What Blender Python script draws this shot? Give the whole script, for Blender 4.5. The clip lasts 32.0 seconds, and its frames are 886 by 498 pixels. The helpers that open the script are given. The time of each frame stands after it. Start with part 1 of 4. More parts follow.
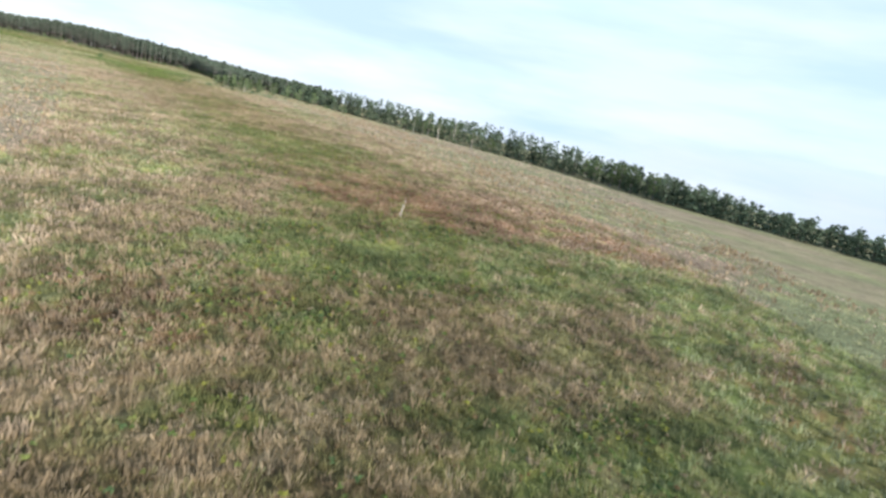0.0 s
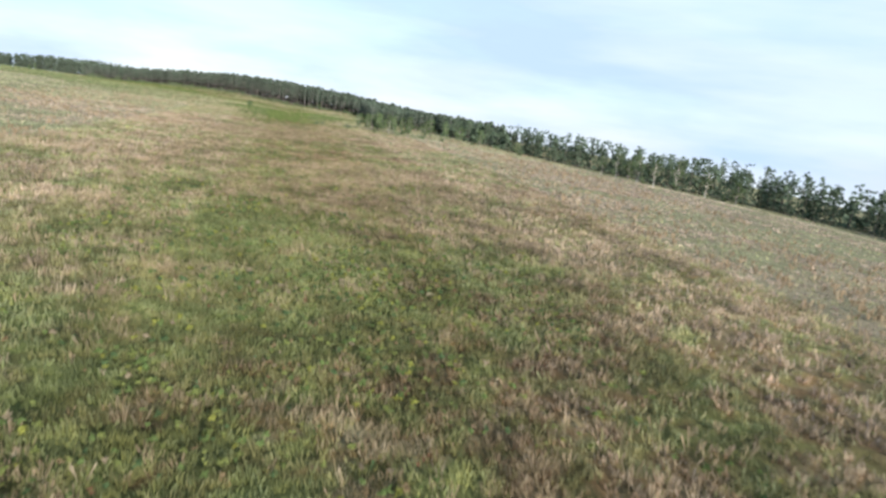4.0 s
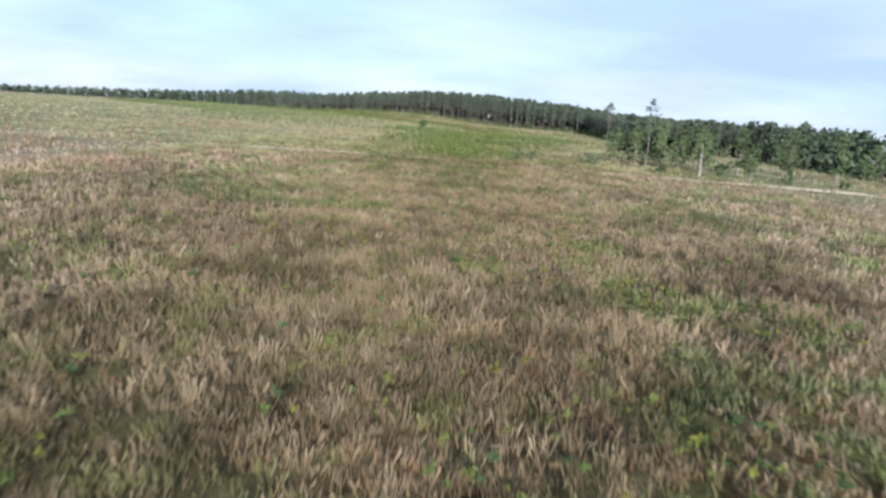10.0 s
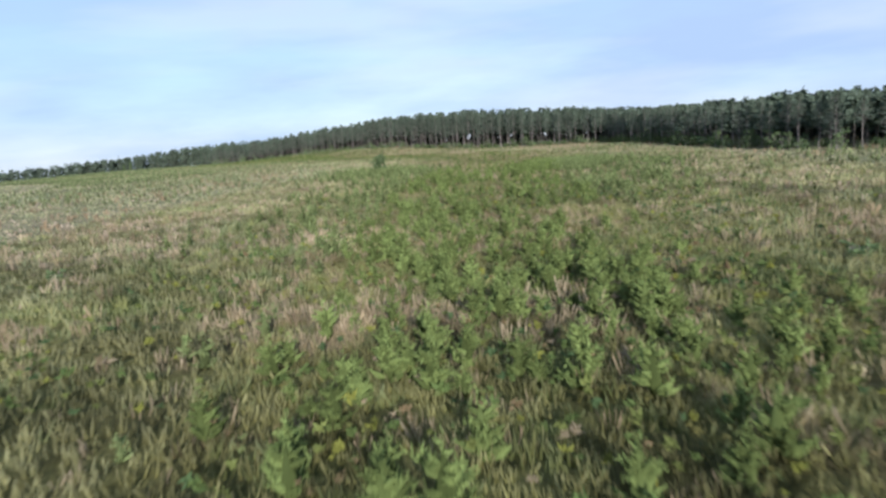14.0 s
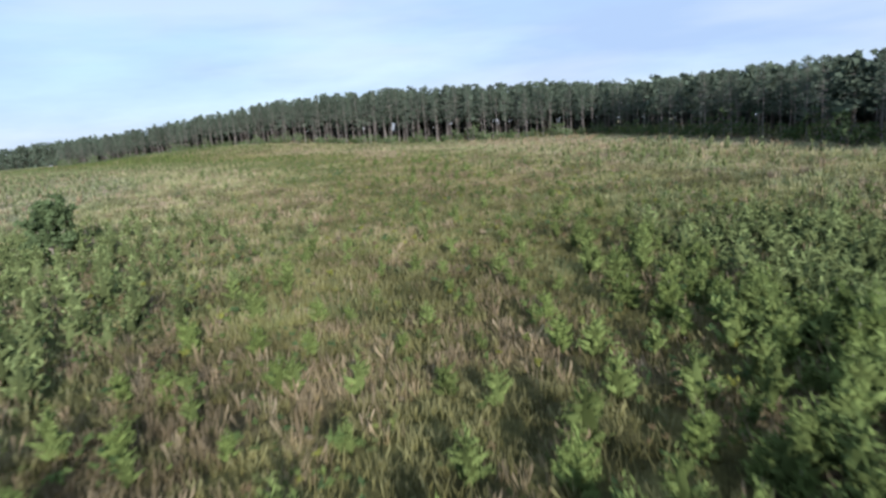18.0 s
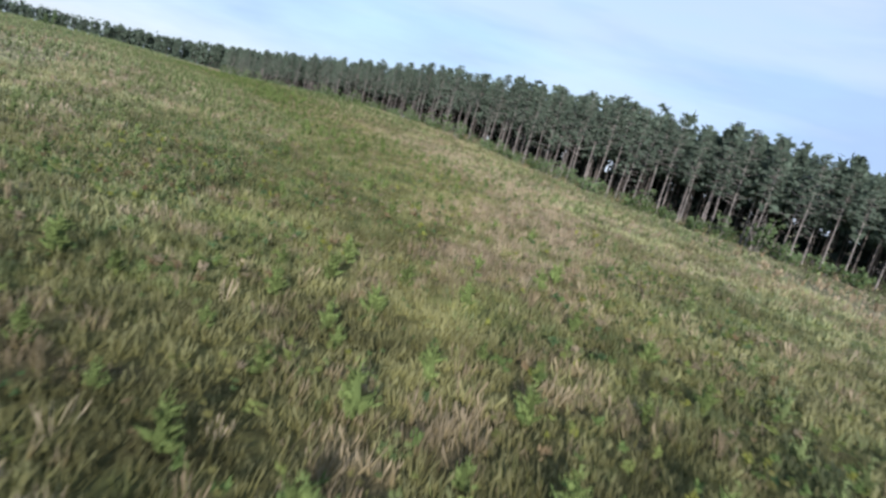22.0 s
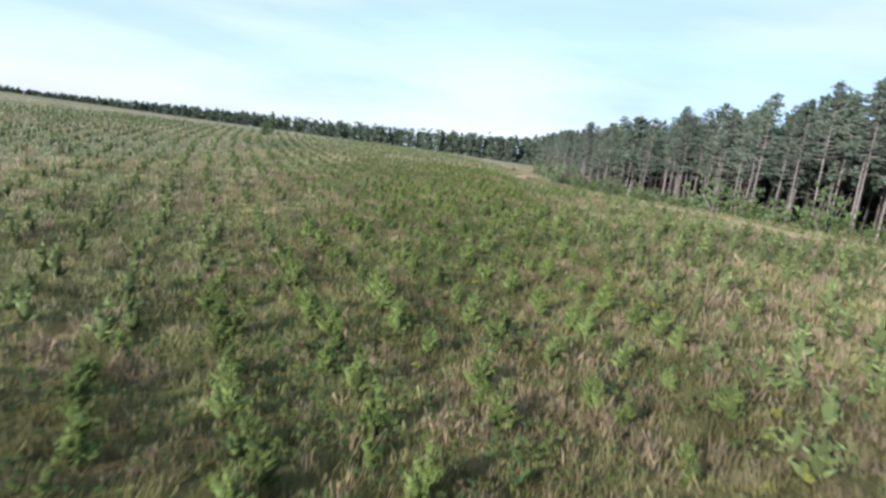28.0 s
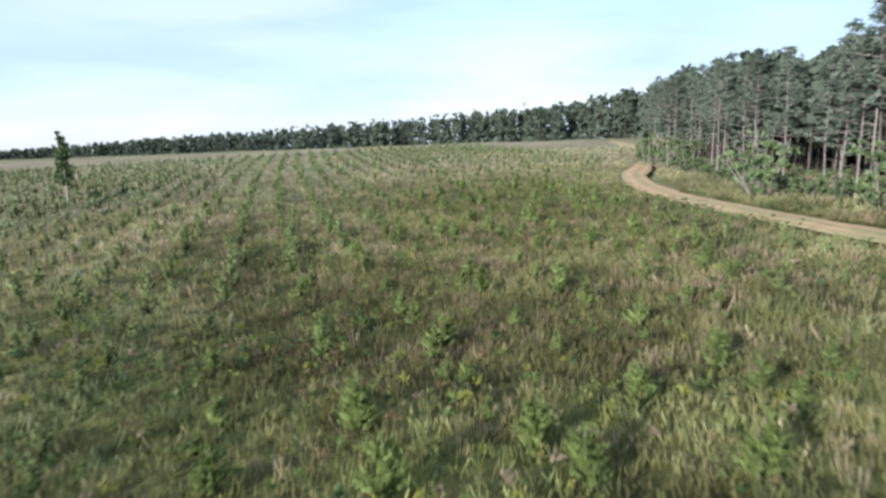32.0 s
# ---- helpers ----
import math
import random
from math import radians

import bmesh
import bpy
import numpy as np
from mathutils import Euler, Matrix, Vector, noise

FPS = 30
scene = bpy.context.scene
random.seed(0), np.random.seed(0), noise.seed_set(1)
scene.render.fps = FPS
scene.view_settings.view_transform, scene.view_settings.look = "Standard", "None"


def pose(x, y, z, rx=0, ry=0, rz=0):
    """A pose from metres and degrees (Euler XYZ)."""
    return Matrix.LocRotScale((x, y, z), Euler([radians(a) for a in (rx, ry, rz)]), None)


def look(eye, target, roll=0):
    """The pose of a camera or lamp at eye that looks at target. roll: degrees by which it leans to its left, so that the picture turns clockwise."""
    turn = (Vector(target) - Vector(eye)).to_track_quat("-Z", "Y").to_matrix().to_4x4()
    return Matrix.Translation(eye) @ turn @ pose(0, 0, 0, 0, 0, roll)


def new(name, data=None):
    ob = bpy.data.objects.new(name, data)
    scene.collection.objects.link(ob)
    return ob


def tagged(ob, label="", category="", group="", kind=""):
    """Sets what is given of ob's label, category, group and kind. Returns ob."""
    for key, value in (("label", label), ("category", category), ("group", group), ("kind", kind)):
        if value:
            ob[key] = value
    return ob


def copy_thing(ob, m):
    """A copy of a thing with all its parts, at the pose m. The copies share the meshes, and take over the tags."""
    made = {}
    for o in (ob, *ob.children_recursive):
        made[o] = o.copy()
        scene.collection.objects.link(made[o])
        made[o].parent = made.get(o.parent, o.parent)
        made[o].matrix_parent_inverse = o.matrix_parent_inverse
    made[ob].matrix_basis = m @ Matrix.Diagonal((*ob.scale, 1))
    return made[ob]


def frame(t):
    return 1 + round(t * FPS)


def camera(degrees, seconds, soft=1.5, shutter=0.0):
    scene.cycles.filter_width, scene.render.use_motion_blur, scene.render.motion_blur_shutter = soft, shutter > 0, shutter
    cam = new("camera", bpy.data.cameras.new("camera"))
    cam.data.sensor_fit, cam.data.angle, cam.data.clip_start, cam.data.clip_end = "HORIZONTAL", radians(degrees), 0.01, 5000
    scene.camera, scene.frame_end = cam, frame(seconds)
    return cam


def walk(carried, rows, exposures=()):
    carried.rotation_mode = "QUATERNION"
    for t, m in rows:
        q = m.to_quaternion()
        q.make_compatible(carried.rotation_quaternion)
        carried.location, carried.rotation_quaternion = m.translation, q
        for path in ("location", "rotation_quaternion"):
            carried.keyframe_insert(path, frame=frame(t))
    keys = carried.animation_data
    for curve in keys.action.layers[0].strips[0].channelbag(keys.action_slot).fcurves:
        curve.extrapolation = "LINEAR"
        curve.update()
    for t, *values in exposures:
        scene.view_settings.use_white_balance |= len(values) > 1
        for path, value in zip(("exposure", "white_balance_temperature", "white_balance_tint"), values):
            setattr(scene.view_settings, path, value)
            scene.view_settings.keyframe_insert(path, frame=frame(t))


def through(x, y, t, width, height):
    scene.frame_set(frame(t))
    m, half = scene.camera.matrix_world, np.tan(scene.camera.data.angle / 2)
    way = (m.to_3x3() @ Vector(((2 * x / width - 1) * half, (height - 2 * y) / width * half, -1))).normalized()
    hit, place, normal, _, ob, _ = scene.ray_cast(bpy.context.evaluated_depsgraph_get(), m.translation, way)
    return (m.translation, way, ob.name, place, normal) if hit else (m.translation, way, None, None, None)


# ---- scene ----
cam = camera(69.0, 32.0, soft=2.75, shutter=0.15)

PATH = [
    (0, (-0.00, -0.00, 14.12), (-0.026, 19.522, 9.770), 10.93),
    (0.5, (-0.01, 12.16, 13.52), (-0.752, 31.710, 9.386), 11.76),
    (1, (-0.55, 24.39, 13.01), (-2.045, 43.929, 9.020), 9.44),
    (1.5, (-1.67, 36.65, 12.65), (-3.877, 56.123, 8.673), 7.86),
    (2, (-3.21, 49.07, 12.32), (-6.176, 68.442, 8.351), 6.62),
    (2.5, (-5.01, 61.24, 12.03), (-8.769, 80.474, 8.043), 6.56),
    (3, (-7.26, 73.22, 11.71), (-11.810, 92.291, 7.735), 6.44),
    (3.5, (-9.90, 85.17, 11.46), (-15.114, 104.045, 7.415), 6.68),
    (5.5, (-34.53, 128.80, 11.41), (-41.384, 147.094, 7.125), 10.15),
    (6, (-39.00, 140.89, 10.83), (-46.343, 158.976, 6.464), 10.66),
    (6.5, (-43.74, 152.88, 10.20), (-51.484, 170.770, 5.751), 12.20),
    (7, (-48.97, 164.69, 9.58), (-57.277, 182.350, 5.190), 11.22),
    (7.5, (-54.51, 176.19, 9.01), (-63.647, 193.409, 4.546), 10.40),
    (8, (-60.49, 187.45, 8.58), (-70.440, 204.254, 4.274), 10.01),
    (8.5, (-66.87, 198.34, 8.19), (-77.447, 214.776, 3.946), 8.45),
    (9, (-73.39, 208.73, 7.80), (-84.340, 224.943, 3.631), 7.08),
    (9.5, (-80.35, 219.20, 7.62), (-91.581, 235.207, 3.416), 5.65),
    (10, (-87.58, 229.76, 7.43), (-99.096, 245.569, 3.257), 3.81),
    (10.5, (-95.20, 240.29, 7.08), (-106.989, 255.915, 2.973), 3.95),
    (11, (-102.70, 250.88, 6.74), (-114.832, 266.263, 2.711), 3.57),
    (11.5, (-110.44, 261.45, 6.52), (-122.953, 276.554, 2.637), 2.93),
    (12, (-118.24, 271.87, 6.36), (-130.975, 286.796, 2.501), 1.22),
    (12.5, (-126.15, 282.14, 6.08), (-138.836, 297.144, 2.340), -1.51),
    (13, (-133.90, 292.28, 5.87), (-146.252, 307.598, 2.302), -5.34),
    (13.5, (-141.55, 302.18, 5.93), (-153.400, 317.913, 2.475), -6.60),
    (14, (-149.35, 312.48, 6.05), (-160.607, 328.675, 2.721), -4.42),
    (14.5, (-156.85, 322.64, 6.11), (-167.709, 339.102, 2.769), -6.12),
    (16.5, (-181.63, 365.00, 7.25), (-191.744, 381.812, 3.361), -12.08),
    (17, (-187.52, 375.69, 7.05), (-197.301, 392.691, 3.127), -9.73),
    (17.5, (-193.38, 386.73, 6.75), (-202.919, 403.870, 2.849), -6.99),
    (18, (-198.73, 398.02, 6.43), (-208.254, 415.188, 2.593), -5.04),
    (18.5, (-204.11, 409.12, 6.16), (-213.915, 426.138, 2.392), -4.77),
    (19, (-209.76, 420.25, 6.00), (-220.040, 437.006, 2.327), -0.18),
    (19.5, (-215.48, 431.39, 5.94), (-226.300, 447.783, 2.195), 5.63),
    (20, (-221.61, 442.71, 5.98), (-232.738, 458.879, 2.138), 11.58),
    (20.5, (-228.43, 453.81, 6.08), (-239.717, 469.818, 2.066), 15.38),
    (21, (-235.92, 464.62, 6.12), (-247.693, 480.313, 2.229), 15.43),
    (21.5, (-243.87, 475.24, 6.03), (-256.711, 490.116, 2.297), 14.68),
    (22, (-252.06, 485.34, 6.13), (-265.897, 499.289, 2.393), 15.49),
    (22.5, (-260.80, 494.87, 6.20), (-275.293, 508.152, 2.504), 17.28),
    (23, (-270.24, 504.27, 6.25), (-285.318, 516.875, 2.545), 18.15),
    (23.5, (-280.27, 512.93, 6.29), (-295.881, 524.873, 2.563), 18.98),
    (24, (-290.84, 520.98, 6.33), (-307.116, 531.992, 2.619), 18.27),
    (24.5, (-301.56, 528.35, 6.40), (-318.627, 538.212, 2.996), 17.13),
    (25, (-312.47, 535.01, 6.60), (-330.115, 543.763, 3.126), 16.77),
    (25.5, (-323.53, 540.93, 6.75), (-341.573, 548.740, 3.084), 16.70),
    (27.5, (-368.17, 559.79, 8.08), (-387.350, 564.208, 4.509), 9.16),
    (28, (-379.95, 563.39, 8.28), (-399.310, 567.018, 4.840), 7.97),
    (28.5, (-391.98, 566.52, 8.49), (-411.480, 569.512, 5.186), 7.74),
    (29, (-404.00, 569.33, 8.62), (-423.572, 571.784, 5.315), 6.90),
    (29.5, (-415.90, 571.60, 8.67), (-435.523, 573.667, 5.401), 4.61),
    (30, (-427.80, 573.57, 8.73), (-447.368, 575.634, 5.135), 0.48),
    (30.5, (-439.30, 575.50, 8.57), (-458.803, 577.881, 4.829), -0.55),
    (31, (-450.93, 577.41, 8.30), (-470.371, 579.965, 4.354), -0.89),
    (31.5, (-462.55, 579.19, 8.07), (-481.995, 581.643, 4.097), -2.02),
    (32, (-474.25, 581.17, 7.86), (-493.730, 583.442, 3.962), -2.10),
]
walk(cam, [(t, look(eye, target, roll)) for t, eye, target, roll in PATH], exposures=[(0.0, 0.54, 6150, 13), (2.0, 0.46, 6150, 13), (9.0, 0.37, 6000, 14), (12.0, 0.13, 5850, 14), (19.0, 0.11, 5850, 14), (25.0, 0.12, 5700, 15), (28.0, 0.42, 5850, 15), (32.0, 0.45, 5900, 15)])

# ---- sky and sun: low sun behind the flight, thin high cloud ----
SUN_ELEVATION, SUN_AZIMUTH = radians(17.5), radians(43.0)
sun_data = bpy.data.lights.new("sun", "SUN")
sun_data.energy, sun_data.angle, sun_data.color = 6.0, radians(1.5), (1.0, 0.93, 0.82)
sun = new("sun", sun_data)
shine = Vector((-math.sin(SUN_AZIMUTH) * math.cos(SUN_ELEVATION), math.cos(SUN_AZIMUTH) * math.cos(SUN_ELEVATION), -math.sin(SUN_ELEVATION)))
sun.matrix_world = look(-shine * 50, (0, 0, 0))

world = bpy.data.worlds.new("sky")
scene.world = world
world.use_nodes = True
wn, wl = world.node_tree.nodes, world.node_tree.links
wn.clear()
sky = wn.new("ShaderNodeTexSky")
sky.sky_type, sky.sun_disc = "NISHITA", False
sky.sun_elevation, sky.sun_rotation = SUN_ELEVATION, radians(180 - 43)
sky.air_density, sky.dust_density, sky.ozone_density = 1.0, 0.2, 2.0
wtc = wn.new("ShaderNodeTexCoord")
wmap = wn.new("ShaderNodeMapping")
wmap.inputs["Scale"].default_value = (1.3, 1.3, 6.0)
wnoise = wn.new("ShaderNodeTexNoise")
wnoise.inputs["Scale"].default_value, wnoise.inputs["Detail"].default_value, wnoise.inputs["Roughness"].default_value = 1.1, 6.0, 0.55
wramp = wn.new("ShaderNodeValToRGB")
wramp.color_ramp.elements[0].position, wramp.color_ramp.elements[0].color = 0.36, (0.62, 0.62, 0.62, 1)
wramp.color_ramp.elements[1].position, wramp.color_ramp.elements[1].color = 0.62, (1, 1, 1, 1)
wmix = wn.new("ShaderNodeMix")
wmix.data_type = "RGBA"
wcloud = wn.new("ShaderNodeMix")
wcloud.data_type = "RGBA"
wcloud.inputs["A"].default_value, wcloud.inputs["B"].default_value = (5.3, 6.9, 9.0, 1), (6.9, 8.1, 9.3, 1)
wmap2 = wn.new("ShaderNodeMapping")
wmap2.inputs["Scale"].default_value, wmap2.inputs["Location"].default_value = (2.2, 2.2, 13.0), (3.1, 0.7, 0.35)
wbank = wn.new("ShaderNodeTexNoise")
wbank.inputs["Scale"].default_value, wbank.inputs["Detail"].default_value = 1.0, 5.0
wband = wn.new("ShaderNodeMapRange")
wband.inputs["From Min"].default_value, wband.inputs["From Max"].default_value = 0.4, 0.6
wl.new(wtc.outputs["Generated"], wmap2.inputs["Vector"])
wl.new(wmap2.outputs["Vector"], wbank.inputs["Vector"])
wl.new(wbank.outputs["Fac"], wband.inputs["Value"])
wl.new(wband.outputs["Result"], wcloud.inputs["Factor"])
wl.new(wcloud.outputs["Result"], wmix.inputs["B"])
wbg = wn.new("ShaderNodeBackground")
wbg.inputs["Strength"].default_value = 0.09
wout = wn.new("ShaderNodeOutputWorld")
wl.new(wtc.outputs["Generated"], wmap.inputs["Vector"])
wl.new(wmap.outputs["Vector"], wnoise.inputs["Vector"])
wl.new(wnoise.outputs["Fac"], wramp.inputs["Fac"])
wl.new(wramp.outputs["Color"], wmix.inputs["Factor"])
wsky = wn.new("ShaderNodeVectorMath")
wsky.operation = "SCALE"
wsky.inputs["Scale"].default_value = 1.9
wl.new(sky.outputs["Color"], wsky.inputs[0])
wl.new(wsky.outputs["Vector"], wmix.inputs["A"])
wl.new(wmix.outputs["Result"], wbg.inputs["Color"])
wl.new(wbg.outputs["Background"], wout.inputs["Surface"])


# ---- materials ----
def material(name):
    m = bpy.data.materials.new(name)
    m.use_nodes = True
    m.node_tree.nodes.clear()
    return m, m.node_tree.nodes, m.node_tree.links


def noise_node(nodes, links, scale, detail=4.0, rough=0.6, stretch=None):
    tc = nodes.new("ShaderNodeTexCoord")
    n = nodes.new("ShaderNodeTexNoise")
    n.inputs["Scale"].default_value, n.inputs["Detail"].default_value, n.inputs["Roughness"].default_value = scale, detail, rough
    if stretch:
        mp = nodes.new("ShaderNodeMapping")
        mp.inputs["Scale"].default_value = stretch
        links.new(tc.outputs["Object"], mp.inputs["Vector"])
        links.new(mp.outputs["Vector"], n.inputs["Vector"])
    else:
        links.new(tc.outputs["Object"], n.inputs["Vector"])
    return n


def scaled(nodes, links, colour, factor, low, high):
    """colour times a factor that runs from low to high."""
    rng = nodes.new("ShaderNodeMapRange")
    rng.inputs["From Min"].default_value, rng.inputs["From Max"].default_value = 0.25, 0.75
    rng.inputs["To Min"].default_value, rng.inputs["To Max"].default_value = low, high
    links.new(factor, rng.inputs["Value"])
    mul = nodes.new("ShaderNodeVectorMath")
    mul.operation = "SCALE"
    links.new(colour, mul.inputs[0])
    links.new(rng.outputs["Result"], mul.inputs["Scale"])
    return mul.outputs["Vector"]


def leafy(name, base=None, through=0.3, low=0.7, high=1.3, grain=0.9):
    """Thin plant matter: matt, a little light passes; colour from the mesh's tint or a base, varied piece by piece and in patches."""
    m, nodes, links = material(name)
    if base is None:
        src = nodes.new("ShaderNodeAttribute")
        src.attribute_name = "tint"
        col = src.outputs["Color"]
    else:
        src = nodes.new("ShaderNodeRGB")
        src.outputs[0].default_value = (*base, 1)
        col = src.outputs[0]
    geo = nodes.new("ShaderNodeNewGeometry")
    col = scaled(nodes, links, col, geo.outputs["Random Per Island"], low, high)
    if base is not None:
        info = nodes.new("ShaderNodeObjectInfo")
        col = scaled(nodes, links, col, info.outputs["Random"], 0.82, 1.18)
    n = noise_node(nodes, links, grain)
    col = scaled(nodes, links, col, n.outputs["Fac"], 0.8, 1.2)
    dif, tra = nodes.new("ShaderNodeBsdfDiffuse"), nodes.new("ShaderNodeBsdfTranslucent")
    mix, out = nodes.new("ShaderNodeMixShader"), nodes.new("ShaderNodeOutputMaterial")
    mix.inputs["Fac"].default_value = through
    dif.inputs["Roughness"].default_value = 0.8
    links.new(col, dif.inputs["Color"])
    links.new(col, tra.inputs["Color"])
    links.new(dif.outputs[0], mix.inputs[1])
    links.new(tra.outputs[0], mix.inputs[2])
    links.new(mix.outputs[0], out.inputs["Surface"])
    return m


def solid(name, base, scale, low, high, rough=0.9, bump=0.3, stretch=None, tint=False, distance=0.05):
    """Opaque matter with grain at two scales and relief."""
    m, nodes, links = material(name)
    if tint:
        src = nodes.new("ShaderNodeAttribute")
        src.attribute_name = "tint"
        col = src.outputs["Color"]
    else:
        src = nodes.new("ShaderNodeRGB")
        src.outputs[0].default_value = (*base, 1)
        col = src.outputs[0]
    big = noise_node(nodes, links, scale * 0.16, 3.0)
    fine = noise_node(nodes, links, scale, 6.0, 0.7, stretch)
    col = scaled(nodes, links, col, big.outputs["Fac"], (low + 1) / 2, (high + 1) / 2)
    col = scaled(nodes, links, col, fine.outputs["Fac"], low, high)
    b, out, bp = nodes.new("ShaderNodeBsdfPrincipled"), nodes.new("ShaderNodeOutputMaterial"), nodes.new("ShaderNodeBump")
    bp.inputs["Strength"].default_value, bp.inputs["Distance"].default_value = bump, distance
    links.new(fine.outputs["Fac"], bp.inputs["Height"])
    links.new(bp.outputs["Normal"], b.inputs["Normal"])
    b.inputs["Roughness"].default_value = rough
    b.inputs["Specular IOR Level"].default_value = 0.15
    links.new(col, b.inputs["Base Color"])
    links.new(b.outputs[0], out.inputs["Surface"])
    return m


M_GROUND = solid("rough_grassland", (0.2, 0.17, 0.09), 1.6, 0.5, 1.5, 1.0, 1.0, tint=True, distance=0.4)
M_TURF = solid("tussocky_turf", (0.2, 0.17, 0.09), 8.0, 0.45, 1.55, 1.0, 1.0, tint=True, distance=0.16)
M_GRASS = leafy("wild_grass", through=0.46, low=0.84, high=1.16)
M_SAPLING = leafy("sapling_needles", through=0.25)
M_NEEDLE = leafy("pine_needles", (0.11, 0.14, 0.102), 0.2, 0.6, 1.4)
M_LEAF = leafy("broad_leaves", (0.128, 0.178, 0.082), 0.3, 0.65, 1.35)
M_FAR = leafy("far_foliage", through=0.15)
M_BARK = solid("pine_bark", (0.25, 0.222, 0.2), 3.0, 0.6, 1.4, 0.95, 0.5, (6, 6, 1))
M_PALE = solid("pale_bark", (0.5, 0.46, 0.4), 4.0, 0.7, 1.3, 0.9, 0.3, (4, 4, 1))
M_BRUSH = solid("dead_brushwood", (0.21, 0.175, 0.155), 5.0, 0.6, 1.4, 0.95, 0.4, (4, 4, 1))
M_DEAD = solid("weathered_wood", (0.36, 0.31, 0.26), 5.0, 0.6, 1.4, 0.95, 0.4, (4, 4, 1))
M_ROAD = solid("sandy_track", (0.5, 0.4, 0.28), 1.2, 0.72, 1.28, 0.95, 0.4, tint=True, distance=0.06)

# ---- the plan ----
LINE = [(0, -60), (0, 0), (-10, 85), (-39, 141), (-118, 272), (-188, 376), (-222, 443), (-270, 504), (-327, 541), (-380, 563), (-474, 581), (-540, 596)]
NORTH_FRONT = [(-585, 640), (-577, 628), (-510, 617), (-482, 617), (-390, 607), (-330, 594), (-285, 583), (-243, 568), (-218, 530), (-196, 490), (-172, 452), (-150, 428), (-117, 414)]
EAST_FRONT = [(-117, 414), (-75, 399), (-30, 380), (23, 346), (68, 300), (84, 262), (130, 215), (190, 150), (240, 70)]
WEST_FRONT = [(-590, 690), (-690, 705), (-780, 665), (-815, 610), (-870, 520), (-950, 400), (-990, 250), (-990, 90), (-960, -120)]
TRACK = [(-420, 175), (-330, 222), (-250, 258), (-205, 277), (-180, 288), (-167, 299), (-154, 307), (-140, 314), (-125, 321), (-95, 335), (-55, 352), (-20, 350), (20, 322), (60, 268)]
SANDY = TRACK[4:]
FOREST_ROAD = [(-428, 604.5), (-440, 606), (-470, 609), (-508, 608), (-531, 609), (-550, 614), (-566, 622), (-588, 634), (-618, 645), (-660, 655)]


def along(pts, step):
    """Points every step metres on a smooth line through pts, with the direction there."""
    p = np.array(pts, float)
    q = np.vstack([2 * p[0] - p[1], p, 2 * p[-1] - p[-2]])
    out = []
    for i in range(1, len(q) - 2):
        a, b, c, d = q[i - 1], q[i], q[i + 1], q[i + 2]
        for t in np.linspace(0, 1, max(2, int(np.hypot(*(c - b)) / step) + 1))[:-1]:
            out.append(0.5 * ((2 * b) + (c - a) * t + (2 * a - 5 * b + 4 * c - d) * t * t + (3 * b - a - 3 * c + d) * t ** 3))
    out = np.array(out + [p[-1]])
    way = np.gradient(out, axis=0)
    return out, way / np.linalg.norm(way, axis=1)[:, None]


def away(x, y, pts):
    """Distance from the points (x, y) to a line."""
    best = np.full(np.shape(x), 1e9)
    for (ax, ay), (bx, by) in zip(pts[:-1], pts[1:]):
        dx, dy = bx - ax, by - ay
        t = np.clip(((x - ax) * dx + (y - ay) * dy) / (dx * dx + dy * dy), 0, 1)
        best = np.minimum(best, np.hypot(x - ax - t * dx, y - ay - t * dy))
    return best


def lattice(i, j, seed):
    v = np.sin(i * 127.1 + j * 311.7 + seed * 74.7) * 43758.5453
    return v - np.floor(v)


def value_noise(x, y, size, seed=0, octaves=3):
    """Smooth noise from 0 to 1 over the plan, with features of that size in metres."""
    total, amp, norm = np.zeros(np.shape(x)), 1.0, 0.0
    for o in range(octaves):
        u, v = np.asarray(x) / size * 2 ** o + 13.7 * o, np.asarray(y) / size * 2 ** o - 7.3 * o
        i, j = np.floor(u), np.floor(v)
        a, b = u - i, v - j
        a, b = a * a * (3 - 2 * a), b * b * (3 - 2 * b)
        n = (lattice(i, j, seed) * (1 - a) + lattice(i + 1, j, seed) * a) * (1 - b) + (lattice(i, j + 1, seed) * (1 - a) + lattice(i + 1, j + 1, seed) * a) * b
        total, norm, amp = total + amp * n, norm + amp, amp * 0.55
    return total / norm


def smooth(a, b, v):
    t = np.clip((v - a) / (b - a), 0, 1)
    return t * t * (3 - 2 * t)


def height(x, y):
    """The lie of the land: nearly level, falling to a hollow in the east and away beyond the western brow."""
    x, y = np.asarray(x, float), np.asarray(y, float)
    s = x + 0.45 * (y - 100) - 12
    z = -14 * (1 - np.exp(-np.maximum(s, 0) ** 1.15 / 330)) * smooth(60, 160, y + 0.9 * np.maximum(x, 0))
    z -= 8.5 * smooth(0, 150, -690 - x - 0.15 * (600 - y)) + 0.05 * np.maximum(0, -880 - x)
    z -= 0.07 * np.maximum(0, s - 260) + 0.05 * np.maximum(0, y - 760)
    z -= 4 * smooth(120, 500, -430 - y)
    z += 4.0 * np.exp(-((x + 415) / 75) ** 2) * smooth(552, 608, y)
    z += 0.5 * (value_noise(x, y, 70, 3, 2) - 0.5)
    rough = np.minimum(1, np.minimum(away(x, y, TRACK), away(x, y, FOREST_ROAD)) / 9)
    return z + rough * 0.35 * (value_noise(x, y, 9, 4, 2) - 0.5)


